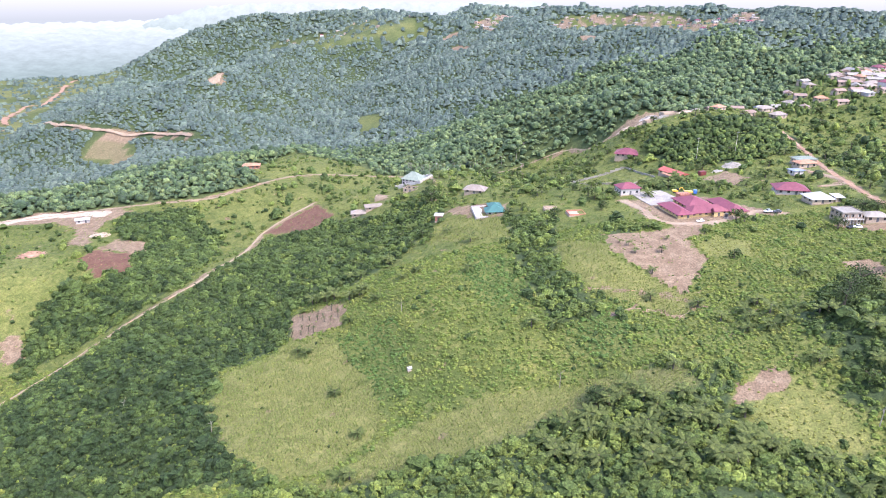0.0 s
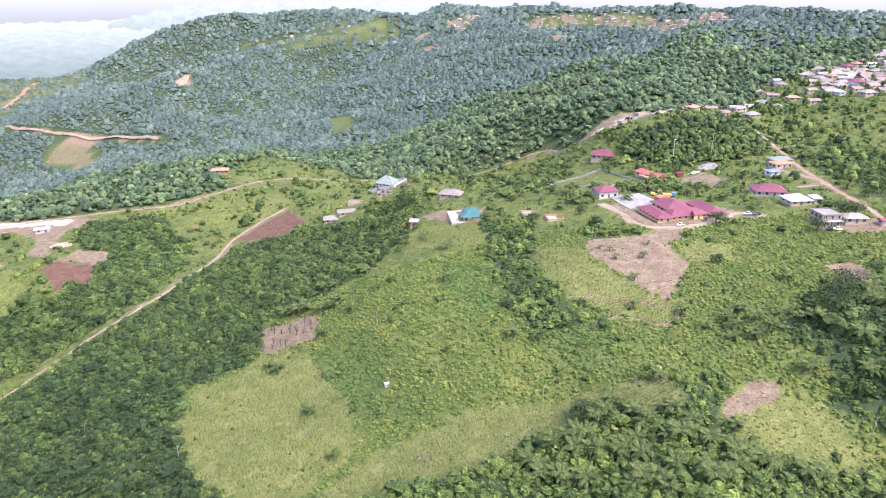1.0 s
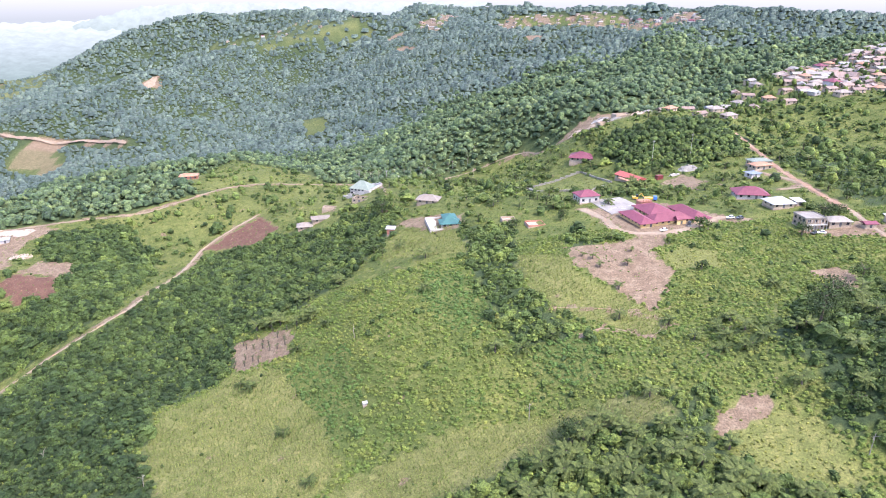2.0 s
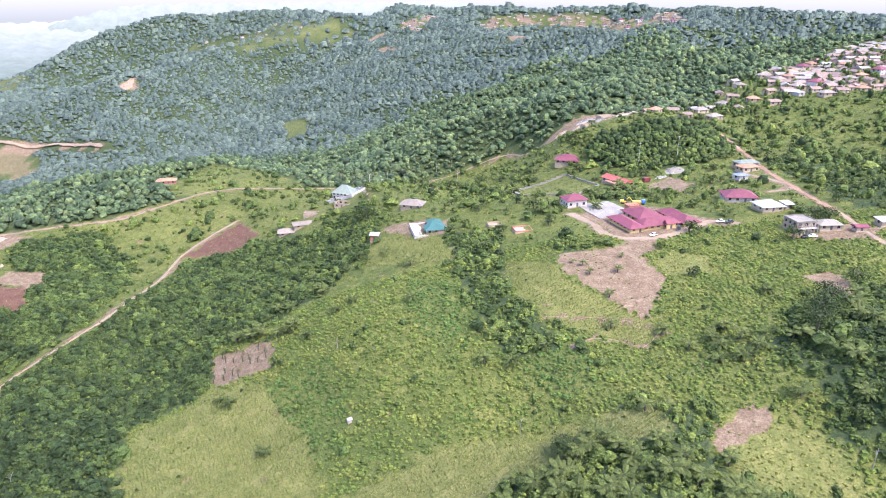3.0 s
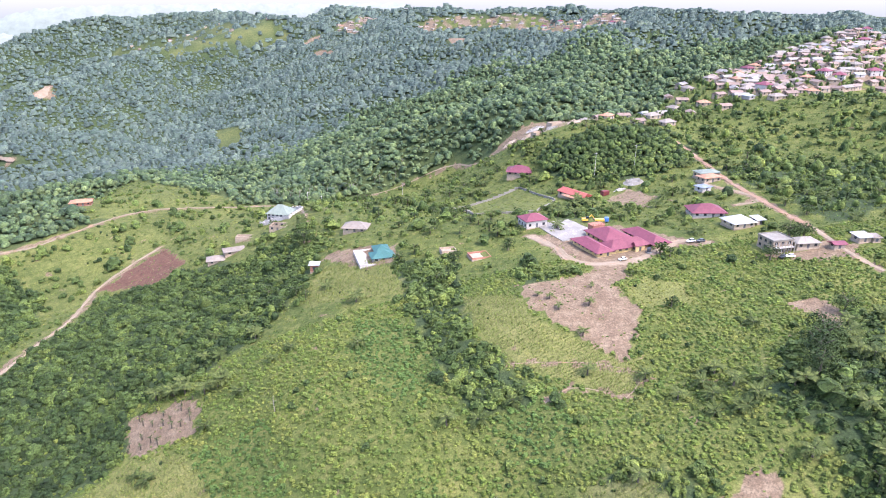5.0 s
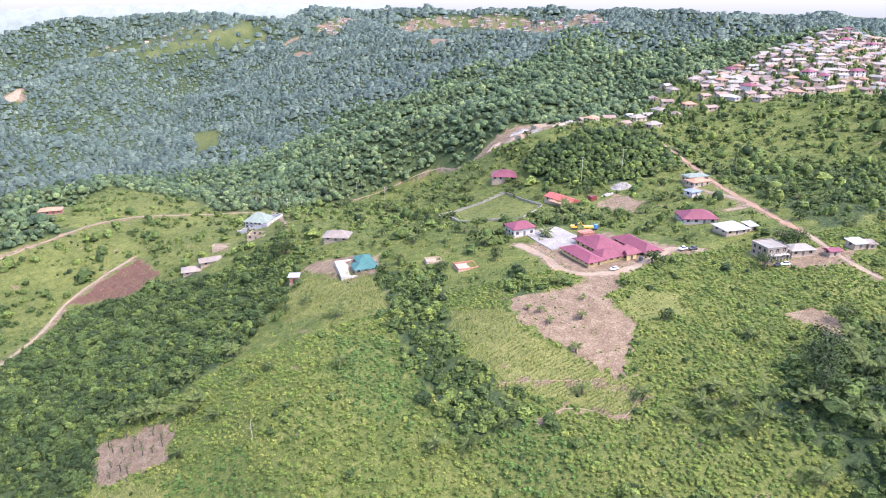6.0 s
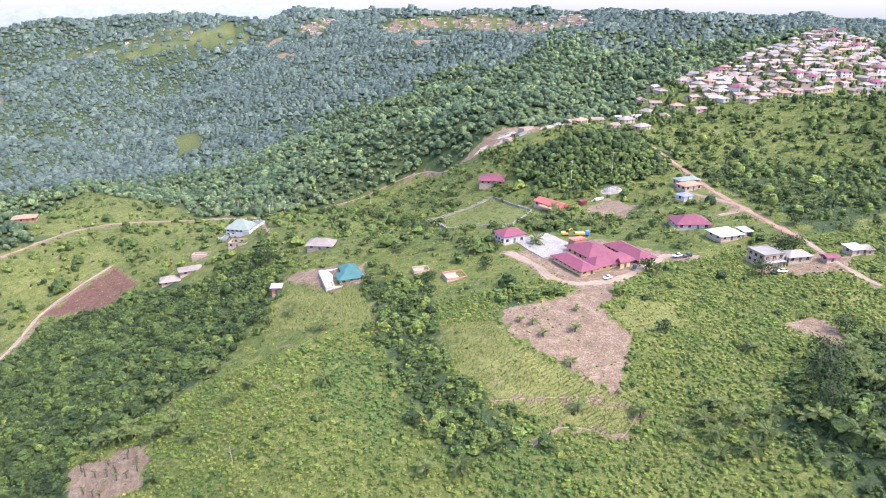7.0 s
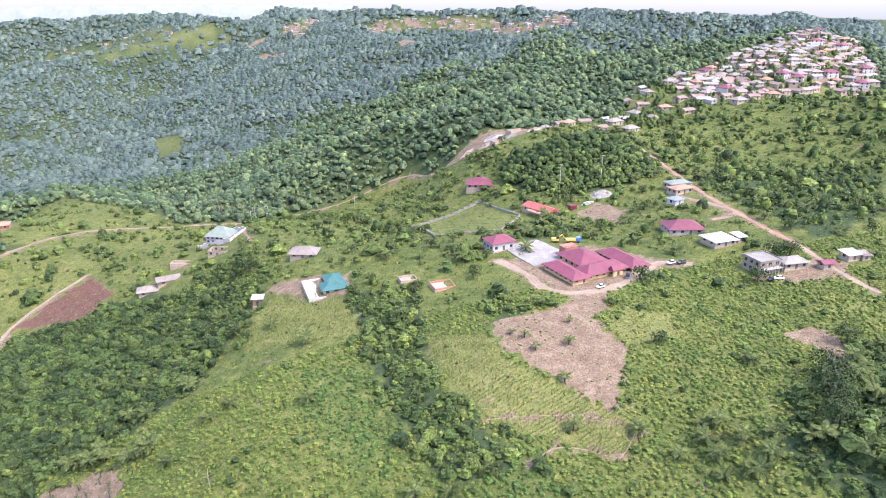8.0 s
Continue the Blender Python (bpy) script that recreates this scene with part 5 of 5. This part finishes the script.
big = (0.5 + 1.3 * g.uniform(size=len(x)) ** 2.5) * (1 + 0.2 * any_zone([EAST_WOOD], x, y)) * (1 + 0.55 * (y > 290) + 0.35 * any_zone([HILL_GRASS], x, y)) * (1 + (g.uniform(size=len(x)) < 0.12) * 0.6)
plant_out("scattered_shrubs", BUSHES, x, y, big, lush, SHRUB, "scattered green shrubs on farmland", "shrubs", 32, 0.05)

# a few bushes left standing in the crops
x, y, g = scatter(-100, 130, 140, 330, 6.5, 43)
x, y = keep(any_zone(CROPS + [MEADOW_EAST], x, y) & (g.uniform(size=len(x)) < 0.3), x, y)
plant_out("field_bushes", BUSHES, x, y, g.uniform(0.35, 0.8, len(x)), np.clip(0.3 + g.normal(size=len(x)) * 0.2, 0, 1), SHRUB, "small dark bushes left in the maize", "bushes", 44, 0.1, None, True)

# weeds and low crops
WEEDS = [bush(1, 4, 0.4, 40 + k, 0.6, 0.6, 0) for k in range(18)]
x, y, g = scatter(-260, 260, 108, 270, 1.4, 23)
x, y = keep(in_sight(x, y, 5), x, y)
deep = any_zone(THICKETS, x, y)
m = ~any_zone(BARE + CROPS, x + ripple(x, y, 5) * 0.8, y + ripple(x, y, 4, 2) * 0.8) & (~deep | (g.uniform(size=len(x)) < 0.3)) & clear_of_ways(x, y, 0.3) & clear_of_houses(x, y)
x, y = keep(m, x, y)
low = any_zone([MEADOW_EAST, BRIGHT_CORNER], x, y)
m = g.uniform(size=len(x)) < np.where(low, 0.75, 0.92)
x, y, low = keep(m, x, y, low)
lush = np.clip(0.5 + 0.25 * ripple(x, y, 23, 6) + 0.16 * ripple(x, y, 9, 2) + g.normal(size=len(x)) * 0.09 + low * 0.5 - 0.55 * any_zone([CASSAVA_EAST, CASSAVA_MID, CASSAVA_WEST], x + ripple(x, y, 7, 3) * 3, y + ripple(x, y, 6, 5) * 3), 0, 1)
plant_out("farm_weeds", WEEDS, x, y, (0.55 + 0.5 * g.uniform(size=len(x)) ** 2.5) * (1 + 0.3 * ripple(x, y, 12, 8)) * np.where(low, 0.55, 1), lush, WEED, "lush green weeds and low cassava crops", "weeds", 33, -0.14)

SCRUB = [leaf_cloud(8, 1.25, 0.8, 0.66, 70 + k, 5, 0.0, 0.8) for k in range(14)]
x, y, g = scatter(-420, 480, 270, 640, 2.5, 24)
x, y = keep(in_sight(x, y, 5) & (~beyond_ridge(x, y) | any_zone([HILL_GRASS, KNOLL_GRASS], x, y)), x, y)
m = ~any_zone(BARE + CROPS + [GROVE], x, y) & (~any_zone(THICKETS, x, y) | (g.uniform(size=len(x)) < 0.35)) & clear_of_ways(x, y, 0.6) & clear_of_houses(x, y, 0.5)
x, y = keep(m, x, y)
light = any_zone(LIGHT_GRASS, x, y)
m = g.uniform(size=len(x)) < np.where(light, 0.72, 0.85)
x, y, light = keep(m, x, y, light)
lush = np.clip(0.46 + 0.25 * ripple(x, y, 33, 6) + 0.15 * ripple(x, y, 11, 2) + g.normal(size=len(x)) * 0.22 + light * 0.15, 0, 1)
plant_out("hill_scrub", SCRUB, x, y, (0.65 + 0.8 * g.uniform(size=len(x)) ** 2) * np.where(light, 0.85, 1), lush, WEED, "rough green scrub and grass on the hill", "scrub", 34, -0.14)

# maize in rows
STALKS = [tuft(7, 0.22, 1.25, 0.2, 80 + k) for k in range(5)]
rows_x, rows_y = np.meshgrid(np.arange(-100, 130, 0.85), np.arange(140, 330, 1.15))
g = np.random.default_rng(25)
turn = radians(20)
x = (rows_x * math.cos(turn) - (rows_y - 220) * math.sin(turn) + g.uniform(-0.12, 0.12, rows_x.shape)).ravel()
y = (rows_x * math.sin(turn) + (rows_y - 220) * math.cos(turn) + 220 + g.uniform(-0.15, 0.15, rows_x.shape)).ravel()
m = any_zone(CROPS, x + ripple(x, y, 6) * 1.2, y + ripple(x, y, 5, 2) * 1.2) & (ripple(x, y, 13, 4) + g.uniform(-0.8, 0.8, len(x)) > -0.75)
x, y = keep(m, x, y)
lush = np.clip(0.5 + 0.3 * ripple(x, y, 21, 2) + g.normal(size=len(x)) * 0.15, 0, 1)
plant_out("maize", STALKS, x, y, g.uniform(0.45, 0.9, len(x)), lush, MAIZE, "yellowing maize in rows on the slope", "maize", 35, 0.03)

# clods, stones and stray tufts on the bare soil
CLODS = [clump_crown(1, 400 + k, 0.6) for k in range(6)]
x, y, g = scatter(-260, 200, 130, 520, 1.3, 45)
m = any_zone(BARE, x, y) & clear_of_houses(x, y) & clear_of_ways(x, y, 0.3)
x, y = keep(m, x, y)
pick = g.uniform(size=len(x))
a, b = pick < 0.16, pick > 0.9
plant_out("clods", CLODS, x[a], y[a], 0.1 + 0.22 * g.uniform(size=a.sum()) ** 2, np.full(a.sum(), 0.5), TRACK, "pale clods and stones on bare soil", "stones", 46, 0.02, None, True)
plant_out("soil_tufts", WEEDS, x[b], y[b], g.uniform(0.2, 0.5, b.sum()), g.uniform(0.1, 0.9, b.sum()), WEED, "stray green tufts on bare soil", "weeds", 47, -0.05)

# the woods: grove, slopes behind the ridge, far hills
CROWNS = [bush(2, 4, 0.34, 100 + k, 1.05, 0.5) for k in range(18)]
x, y, g = scatter(60, 260, 340, 560, 2.5, 26)
x, y = keep(any_zone([GROVE], x + ripple(x, y, 17, 2) * 4 + g.normal(size=len(x)) * 2, y + ripple(x, y, 15, 5) * 5) & clear_of_ways(x, y, 3) & clear_of_houses(x, y, 3), x, y)
crest_of_grove = np.clip((y - 385) / 35, 0, 1)
s = (1.5 + 1.5 * g.uniform(size=len(x)) ** 2) * (1 + 0.35 * crest_of_grove)
plant_out("grove", CROWNS, x, y, s, np.clip(0.55 - 0.4 * crest_of_grove + g.normal(size=len(x)) * 0.22, 0, 1), SHRUB,
          "grove of tall dark broadleaf trees", "trees", 36, -0.6 - 3.0 * crest_of_grove * g.uniform(0.5, 1, len(x)), s * g.uniform(0.8, 1.3, len(x)), True)

x, y, g = scatter(-60, 420, 285, 500, 6.0, 41)
x, y = keep(in_sight(x, y) & ~beyond_ridge(x, y), x, y)
m = ~any_zone(BARE + CROPS + [WALLED_PLOT, GROVE, HILL_GRASS], x, y) & clear_of_ways(x, y, 2.5) & clear_of_houses(x, y, 2.0)
x, y = keep(m, x, y)
m = g.uniform(size=len(x)) < 0.12 + 0.3 * ripple(x, y, 37, 4) + 0.4 * any_zone([EAST_WOOD], x, y) + 0.16 * (x > 205)
x, y = keep(m, x, y)
s = 1.3 + 2.6 * g.uniform(size=len(x)) ** 2
plant_out("bush_trees", CROWNS, x, y, s, np.clip(0.48 + g.normal(size=len(x)) * 0.28, 0, 1), SHRUB,
          "small bushy trees strewn between the houses", "trees", 42, 0.3, s * g.uniform(1.0, 1.9, len(x)), True)

OPEN_FAR = LIGHT_GRASS + BARE + [VILLAGE, VILLAGE_EDGE, GROVE]
x, y, g = scatter(-800, 950, 420, 1000, 5.4, 27)
x, y = keep(in_sight(x, y) & beyond_ridge(x, y) & (np.hypot(x, y) + ripple(x, y, 140, 9) * 50 + g.normal(size=len(x)) * 25 < 880), x, y)
m = ~any_zone(OPEN_FAR, x, y) & clear_of_ways(x, y, 4) & clear_of_houses(x, y, 4)
x, y = keep(m, x, y)
s = (2.5 + 2.3 * g.uniform(size=len(x)) ** 2) * (1 + 0.2 * ripple(x, y, 60, 2)) * (1 + (g.uniform(size=len(x)) < 0.06) * 0.5)
plant_out("valley_forest", CROWNS, x, y, s, np.clip(0.42 + 0.2 * ripple(x, y, 70, 5) + g.normal(size=len(x)) * 0.3, 0, 1), WOOD_LEAF,
          "dense dark broadleaf forest on the slopes", "forest", 37, -0.8, s * g.uniform(0.7, 1.25, len(x)), True)

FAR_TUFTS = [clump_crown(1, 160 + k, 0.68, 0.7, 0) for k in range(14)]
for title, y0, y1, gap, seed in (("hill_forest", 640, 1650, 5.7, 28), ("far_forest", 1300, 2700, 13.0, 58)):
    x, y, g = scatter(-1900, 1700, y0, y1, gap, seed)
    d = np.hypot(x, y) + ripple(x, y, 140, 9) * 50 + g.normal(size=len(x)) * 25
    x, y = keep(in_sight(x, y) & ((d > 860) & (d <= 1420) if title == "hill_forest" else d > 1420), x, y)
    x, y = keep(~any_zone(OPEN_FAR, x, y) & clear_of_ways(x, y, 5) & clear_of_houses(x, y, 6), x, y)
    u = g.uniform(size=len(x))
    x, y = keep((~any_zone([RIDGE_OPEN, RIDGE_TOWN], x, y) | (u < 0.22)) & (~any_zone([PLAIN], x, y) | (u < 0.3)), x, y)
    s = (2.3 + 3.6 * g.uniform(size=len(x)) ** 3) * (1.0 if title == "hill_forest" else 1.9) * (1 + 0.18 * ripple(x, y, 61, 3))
    plant_out(title, FAR_TUFTS, x, y, s, np.clip(0.45 + 0.2 * ripple(x, y, 150, 5) + 0.12 * ripple(x, y, 47, 2) + g.normal(size=len(x)) * 0.22, 0, 1), HAZED_HILL_LEAF,
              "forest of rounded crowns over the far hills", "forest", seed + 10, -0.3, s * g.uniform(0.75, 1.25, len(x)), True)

# trees among the village houses
x, y, g = scatter(230, 700, 400, 720, 6.2, 29)
x, y = keep(any_zone([VILLAGE, VILLAGE_EDGE], x, y) & clear_of_houses(x, y, -0.8), x, y)
x, y = keep(g.uniform(size=len(x)) < 0.8, x, y)
plant_out("village_trees", CROWNS, x, y, g.uniform(1.5, 3.2, len(x)), np.clip(0.45 + g.normal(size=len(x)) * 0.2, 0, 1), SHRUB,
          "shade trees between village houses", "trees", 39, 0.4, g.uniform(2.6, 5.5, len(x)), True)


# ---- single trees and oil palms ----
def cloud_mesh(name, quads, material, tone):
    V = quads.reshape(-1, 3).astype(np.float32)
    me = bpy.data.meshes.new(name)
    me.from_pydata(V.tolist(), [], np.arange(len(V)).reshape(-1, 4).tolist())
    me.attributes.new("tone", "FLOAT", "POINT").data.foreach_set("value", np.full(len(V), tone, np.float32))
    me.materials.append(material)
    return me


def trunk_mesh(tall, r, seed, limbs=4):
    rnd = random.Random(seed)
    bm = bmesh.new()
    tube(bm, (0, 0, -0.6), (0.05, 0, tall), r, r * 0.55, 7)
    for k in range(limbs):
        a = 6.28 * k / limbs + rnd.uniform(-0.4, 0.4)
        z = tall * rnd.uniform(0.7, 0.98)
        tube(bm, (0, 0, z), (math.cos(a) * tall * 0.45, math.sin(a) * tall * 0.45, z + tall * 0.4), r * 0.4, r * 0.15, 5)
    me = bpy.data.meshes.new("trunk")
    bm.to_mesh(me)
    bm.free()
    me.materials.append(BARK)
    return me


def palm_crown(seed, n=18, long=2.9):
    """Arching fronds, each a midrib with two ragged rows of drooping leaflets."""
    rnd = random.Random(seed)
    quads = []
    for k in range(n):
        a = 2.4 * k + rnd.uniform(-0.2, 0.2)
        rise, reach = rnd.uniform(0.1, 1.15), long * rnd.uniform(0.8, 1.1)
        ca, sa = math.cos(a), math.sin(a)
        def at(t, side=0.0, drop=0.0):
            r = reach * t * (1 - 0.12 * rise * t)
            z = reach * (0.75 * rise * t - (0.25 + 0.55 * (1.2 - rise) * 0.6) * t * t) - drop
            return (ca * r - sa * side, sa * r + ca * side, z)
        segs = 6
        for i in range(segs):
            t0, t1 = 0.1 + 0.9 * i / segs, 0.1 + 0.9 * (i + 0.72) / segs
            w = reach * 0.19 * math.sin(math.pi * (0.15 + 0.8 * (i + 0.5) / segs))
            for s in (-1, 1):
                quads.append([at(t0), at(t1), at(min(1.06, t1 + 0.1), s * w, w * 0.5), at(t0 + 0.07, s * w, w * 0.55)])
    return np.array(quads)


PALMS, TREES = [], []
for k in range(4):
    tall = (0.8, 1.3, 1.9, 2.7)[k]
    PALMS.append((trunk_mesh(tall, 0.28, 200 + k, 0), cloud_mesh("crown", palm_crown(210 + k), PALM_LEAF, 0.25 + 0.18 * k), tall))
for k in range(4):
    TREES.append((trunk_mesh(2.2, 0.2, 220 + k), cloud_mesh("crown", leaf_cloud(220, 1.7, 2.6, 0.46, 230 + k, 9, 0.12), SHRUB, 0.24 + 0.14 * k)))

BIG_CROWNS = [cloud_mesh("crown", leaf_cloud(900, 1.7, 2.6, 0.21, 250 + k, 12, 0.12), SHRUB, 0.1 + 0.14 * k) for k in range(4)]


def put_palm(x, y, k, s, yaw, label="oil palm with arching dark green fronds"):
    t = thing("oil_palm", x, y, at_ground(x, y) - 0.1, yaw, label, "palm", "oil palms")
    t.scale = (s, s, s)
    trunk, crown, tall = PALMS[k]
    a = new("trunk", trunk)
    b = new("crown", crown)
    a.parent = b.parent = t
    b.location = (0, 0, tall)


def put_tree(x, y, k, s, yaw, label="round dark green broadleaf tree", lift=0.0):
    t = thing("tree", x, y, at_ground(x, y) - 0.1, yaw, label, "tree", "single trees")
    t.scale = (s * 1.5, s * 1.5, s * 1.4)
    a = new("trunk", TREES[k][0])
    b = new("crown", BIG_CROWNS[k] if s >= 1.4 else TREES[k][1])
    a.parent = b.parent = t
    b.location = (0, 0, 0.1 + lift)


SLIM_TRUNK = trunk_mesh(8.0, 0.17, 240, 3)
SLIM_TRUNK.materials[0] = DEAD_BARK
SLIM_CROWN = cloud_mesh("crown", leaf_cloud(120, 1.6, 3.6, 0.5, 241, 7, 0.1), SHRUB, 0.45)
rnd = random.Random(9)
for k in range(26):
    a = rnd.uniform(0, 1)
    px, py = -30 + 100 * a + rnd.uniform(-3, 3), 518 + 28 * a + rnd.uniform(4, 16)
    t = thing("slim_tree", px, py, at_ground(px, py) - 0.3, rnd.uniform(0, 360), "slender pale-trunked tree at the forest edge", "tree", "forest edge trees")
    t.scale = (1, 1, rnd.uniform(0.8, 1.2))
    for part_name, me, z in (("trunk", SLIM_TRUNK, 0), ("crown", SLIM_CROWN, 6.2)):
        o = new(part_name, me)
        o.parent = t
        o.location = (0, 0, z)

PALM_SPOTS = [
    (2, 296), (-11, 256), (-17, 253), (-27, 244), (-55, 264), (-34, 257), (-45, 271), (71, 208),
    (-36, 272), (-25, 278), (-41, 292), (85, 202), (126, 215), (100, 196), (108, 185), (102, 188),
    (97, 178), (103, 180), (92, 180), (96, 192), (95, 186), (68, 321), (53, 345), (-54, 266),
    (-42, 275), (-54, 302), (48, 203), (-29, 298), (88, 190), (-26, 170), (-57, 230), (-53, 226),
    (103, 160), (101, 195), (99, 178), (125, 214), (-37, 237), (-37, 196), (-29, 151), (-26, 151),
    (66, 167), (44, 161), (30, 203), (38, 201), (10, 244), (-24, 276)]
rnd = random.Random(77)
for k, (px, py) in enumerate(PALM_SPOTS):
    put_palm(px, py, rnd.choice((1, 2, 2, 3)), rnd.uniform(0.9, 1.15), rnd.uniform(0, 360))
for zone, want, seed in ((PALM_STAND, 60, 1), (THICKET_EAST, 14, 2), (CLUMP_SCHOOL, 9, 3), (STUMP_EDGE, 10, 4)):
    rnd = random.Random(seed)
    zx, zy = zip(*zone)
    done = 0
    while done < want:
        px, py = rnd.uniform(min(zx), max(zx)), rnd.uniform(min(zy), max(zy))
        if inside(zone, np.array([px]), np.array([py]))[0]:
            put_palm(px, py, rnd.choice((2, 3, 3)), rnd.uniform(1.0, 1.35), rnd.uniform(0, 360), "tall oil palm rising from a thicket")
            done += 1
for px, py, s in ((84, 259, 0.95), (72, 243, 0.6), (73, 237, 0.65), (83, 237, 0.75), (76, 224, 0.8), (69, 246, 0.5), (88, 247, 0.45)):
    put_palm(px, py, 3, s, rnd.uniform(0, 360), "young oil palm standing on bare tilled soil")
STUMP = trunk_mesh(2.3, 0.24, 260, 0)
STUMP_CROWN = cloud_mesh("crown", palm_crown(261, 8, 1.0), PALM_LEAF, 0.1)
for k in range(21):
    px, py = -62 + 3.2 * (k % 7) + rnd.uniform(-0.8, 0.8), 256 - (k // 7) * 6.5 + rnd.uniform(-2.5, 2.5)
    t = thing("palm_stump", px, py, at_ground(px, py) - 0.1, rnd.uniform(0, 360), "pruned dark palm stump on bare brown soil", "palm", "palm stumps")
    t.scale = (1, 1, rnd.uniform(0.6, 1.2))
    for part_name, me, z in (("trunk", STUMP, 0), ("crown", STUMP_CROWN, 2.2)):
        o = new(part_name, me)
        o.parent = t
        o.location = (0, 0, z)
for px, py, k, s, text in ((107.8, 230.5, 0, 1.0, "round dark green bush tree on the slope"), (122.7, 266.4, 1, 1.25, "leafy green tree beside the school"),
                           (104.4, 251.8, 1, 0.6, "small round bush by the field"), (-6.3, 357.0, 0, 2.1, "large dark tree beside the track"),
                           (125.0, 263.5, 2, 0.9, "bushy green tree by the drive"), (156.5, 251.0, 1, 1.4, "dense tree beside the unfinished house"),
                           (172.0, 262.5, 0, 1.8, "large dark tree behind the houses"), (178.0, 262.0, 1, 1.6, "large green tree behind the houses"),
                           (71.0, 287.0, 0, 0.9, "small dark tree on the grass"), (73.0, 291.5, 0, 0.9, "small dark tree on the grass"),
                           (52.5, 291.5, 1, 0.8, "small tree beside foundation walls"), (43.8, 162.5, 0, 1.5, "spreading dark tree above the thicket"),
                           (125.0, 188.0, 0, 2.0, "tall dark tree at the wood's edge"), (131.0, 193.0, 1, 2.2, "tall spreading tree at the wood's edge"),
                           (120.0, 181.0, 0, 1.7, "tall dark tree at the wood's edge"), (137.0, 200.0, 0, 2.0, "tall dark tree at the wood's edge"),
                           (156.0, 214.0, 1, 1.5, "dark tree beside a bare patch"), (111.0, 150.0, 2, 1.2, "slender tree at the meadow's edge")):
    put_tree(px, py, k, s, 37 * px % 360, text)
for k in range(260):
    px, py = rnd.uniform(-25, 260), rnd.uniform(270, 470)
    if not clear_of_houses(np.array([px]), np.array([py]), 2)[0] or not clear_of_ways(np.array([px]), np.array([py]), 2.5)[0]:
        continue
    if any_zone(BARE + CROPS + [WALLED_PLOT], np.array([px]), np.array([py]))[0] or beyond_ridge(np.array([px]), np.array([py]))[0]:
        continue
    if rnd.random() < 0.35:
        put_palm(px, py, rnd.choice((1, 2, 3)), rnd.uniform(0.95, 1.3), rnd.uniform(0, 360), "oil palm among roadside scrub")
    else:
        put_tree(px, py, rnd.randrange(4), rnd.uniform(0.6, 1.3), rnd.uniform(0, 360), "green roadside tree among scrub")
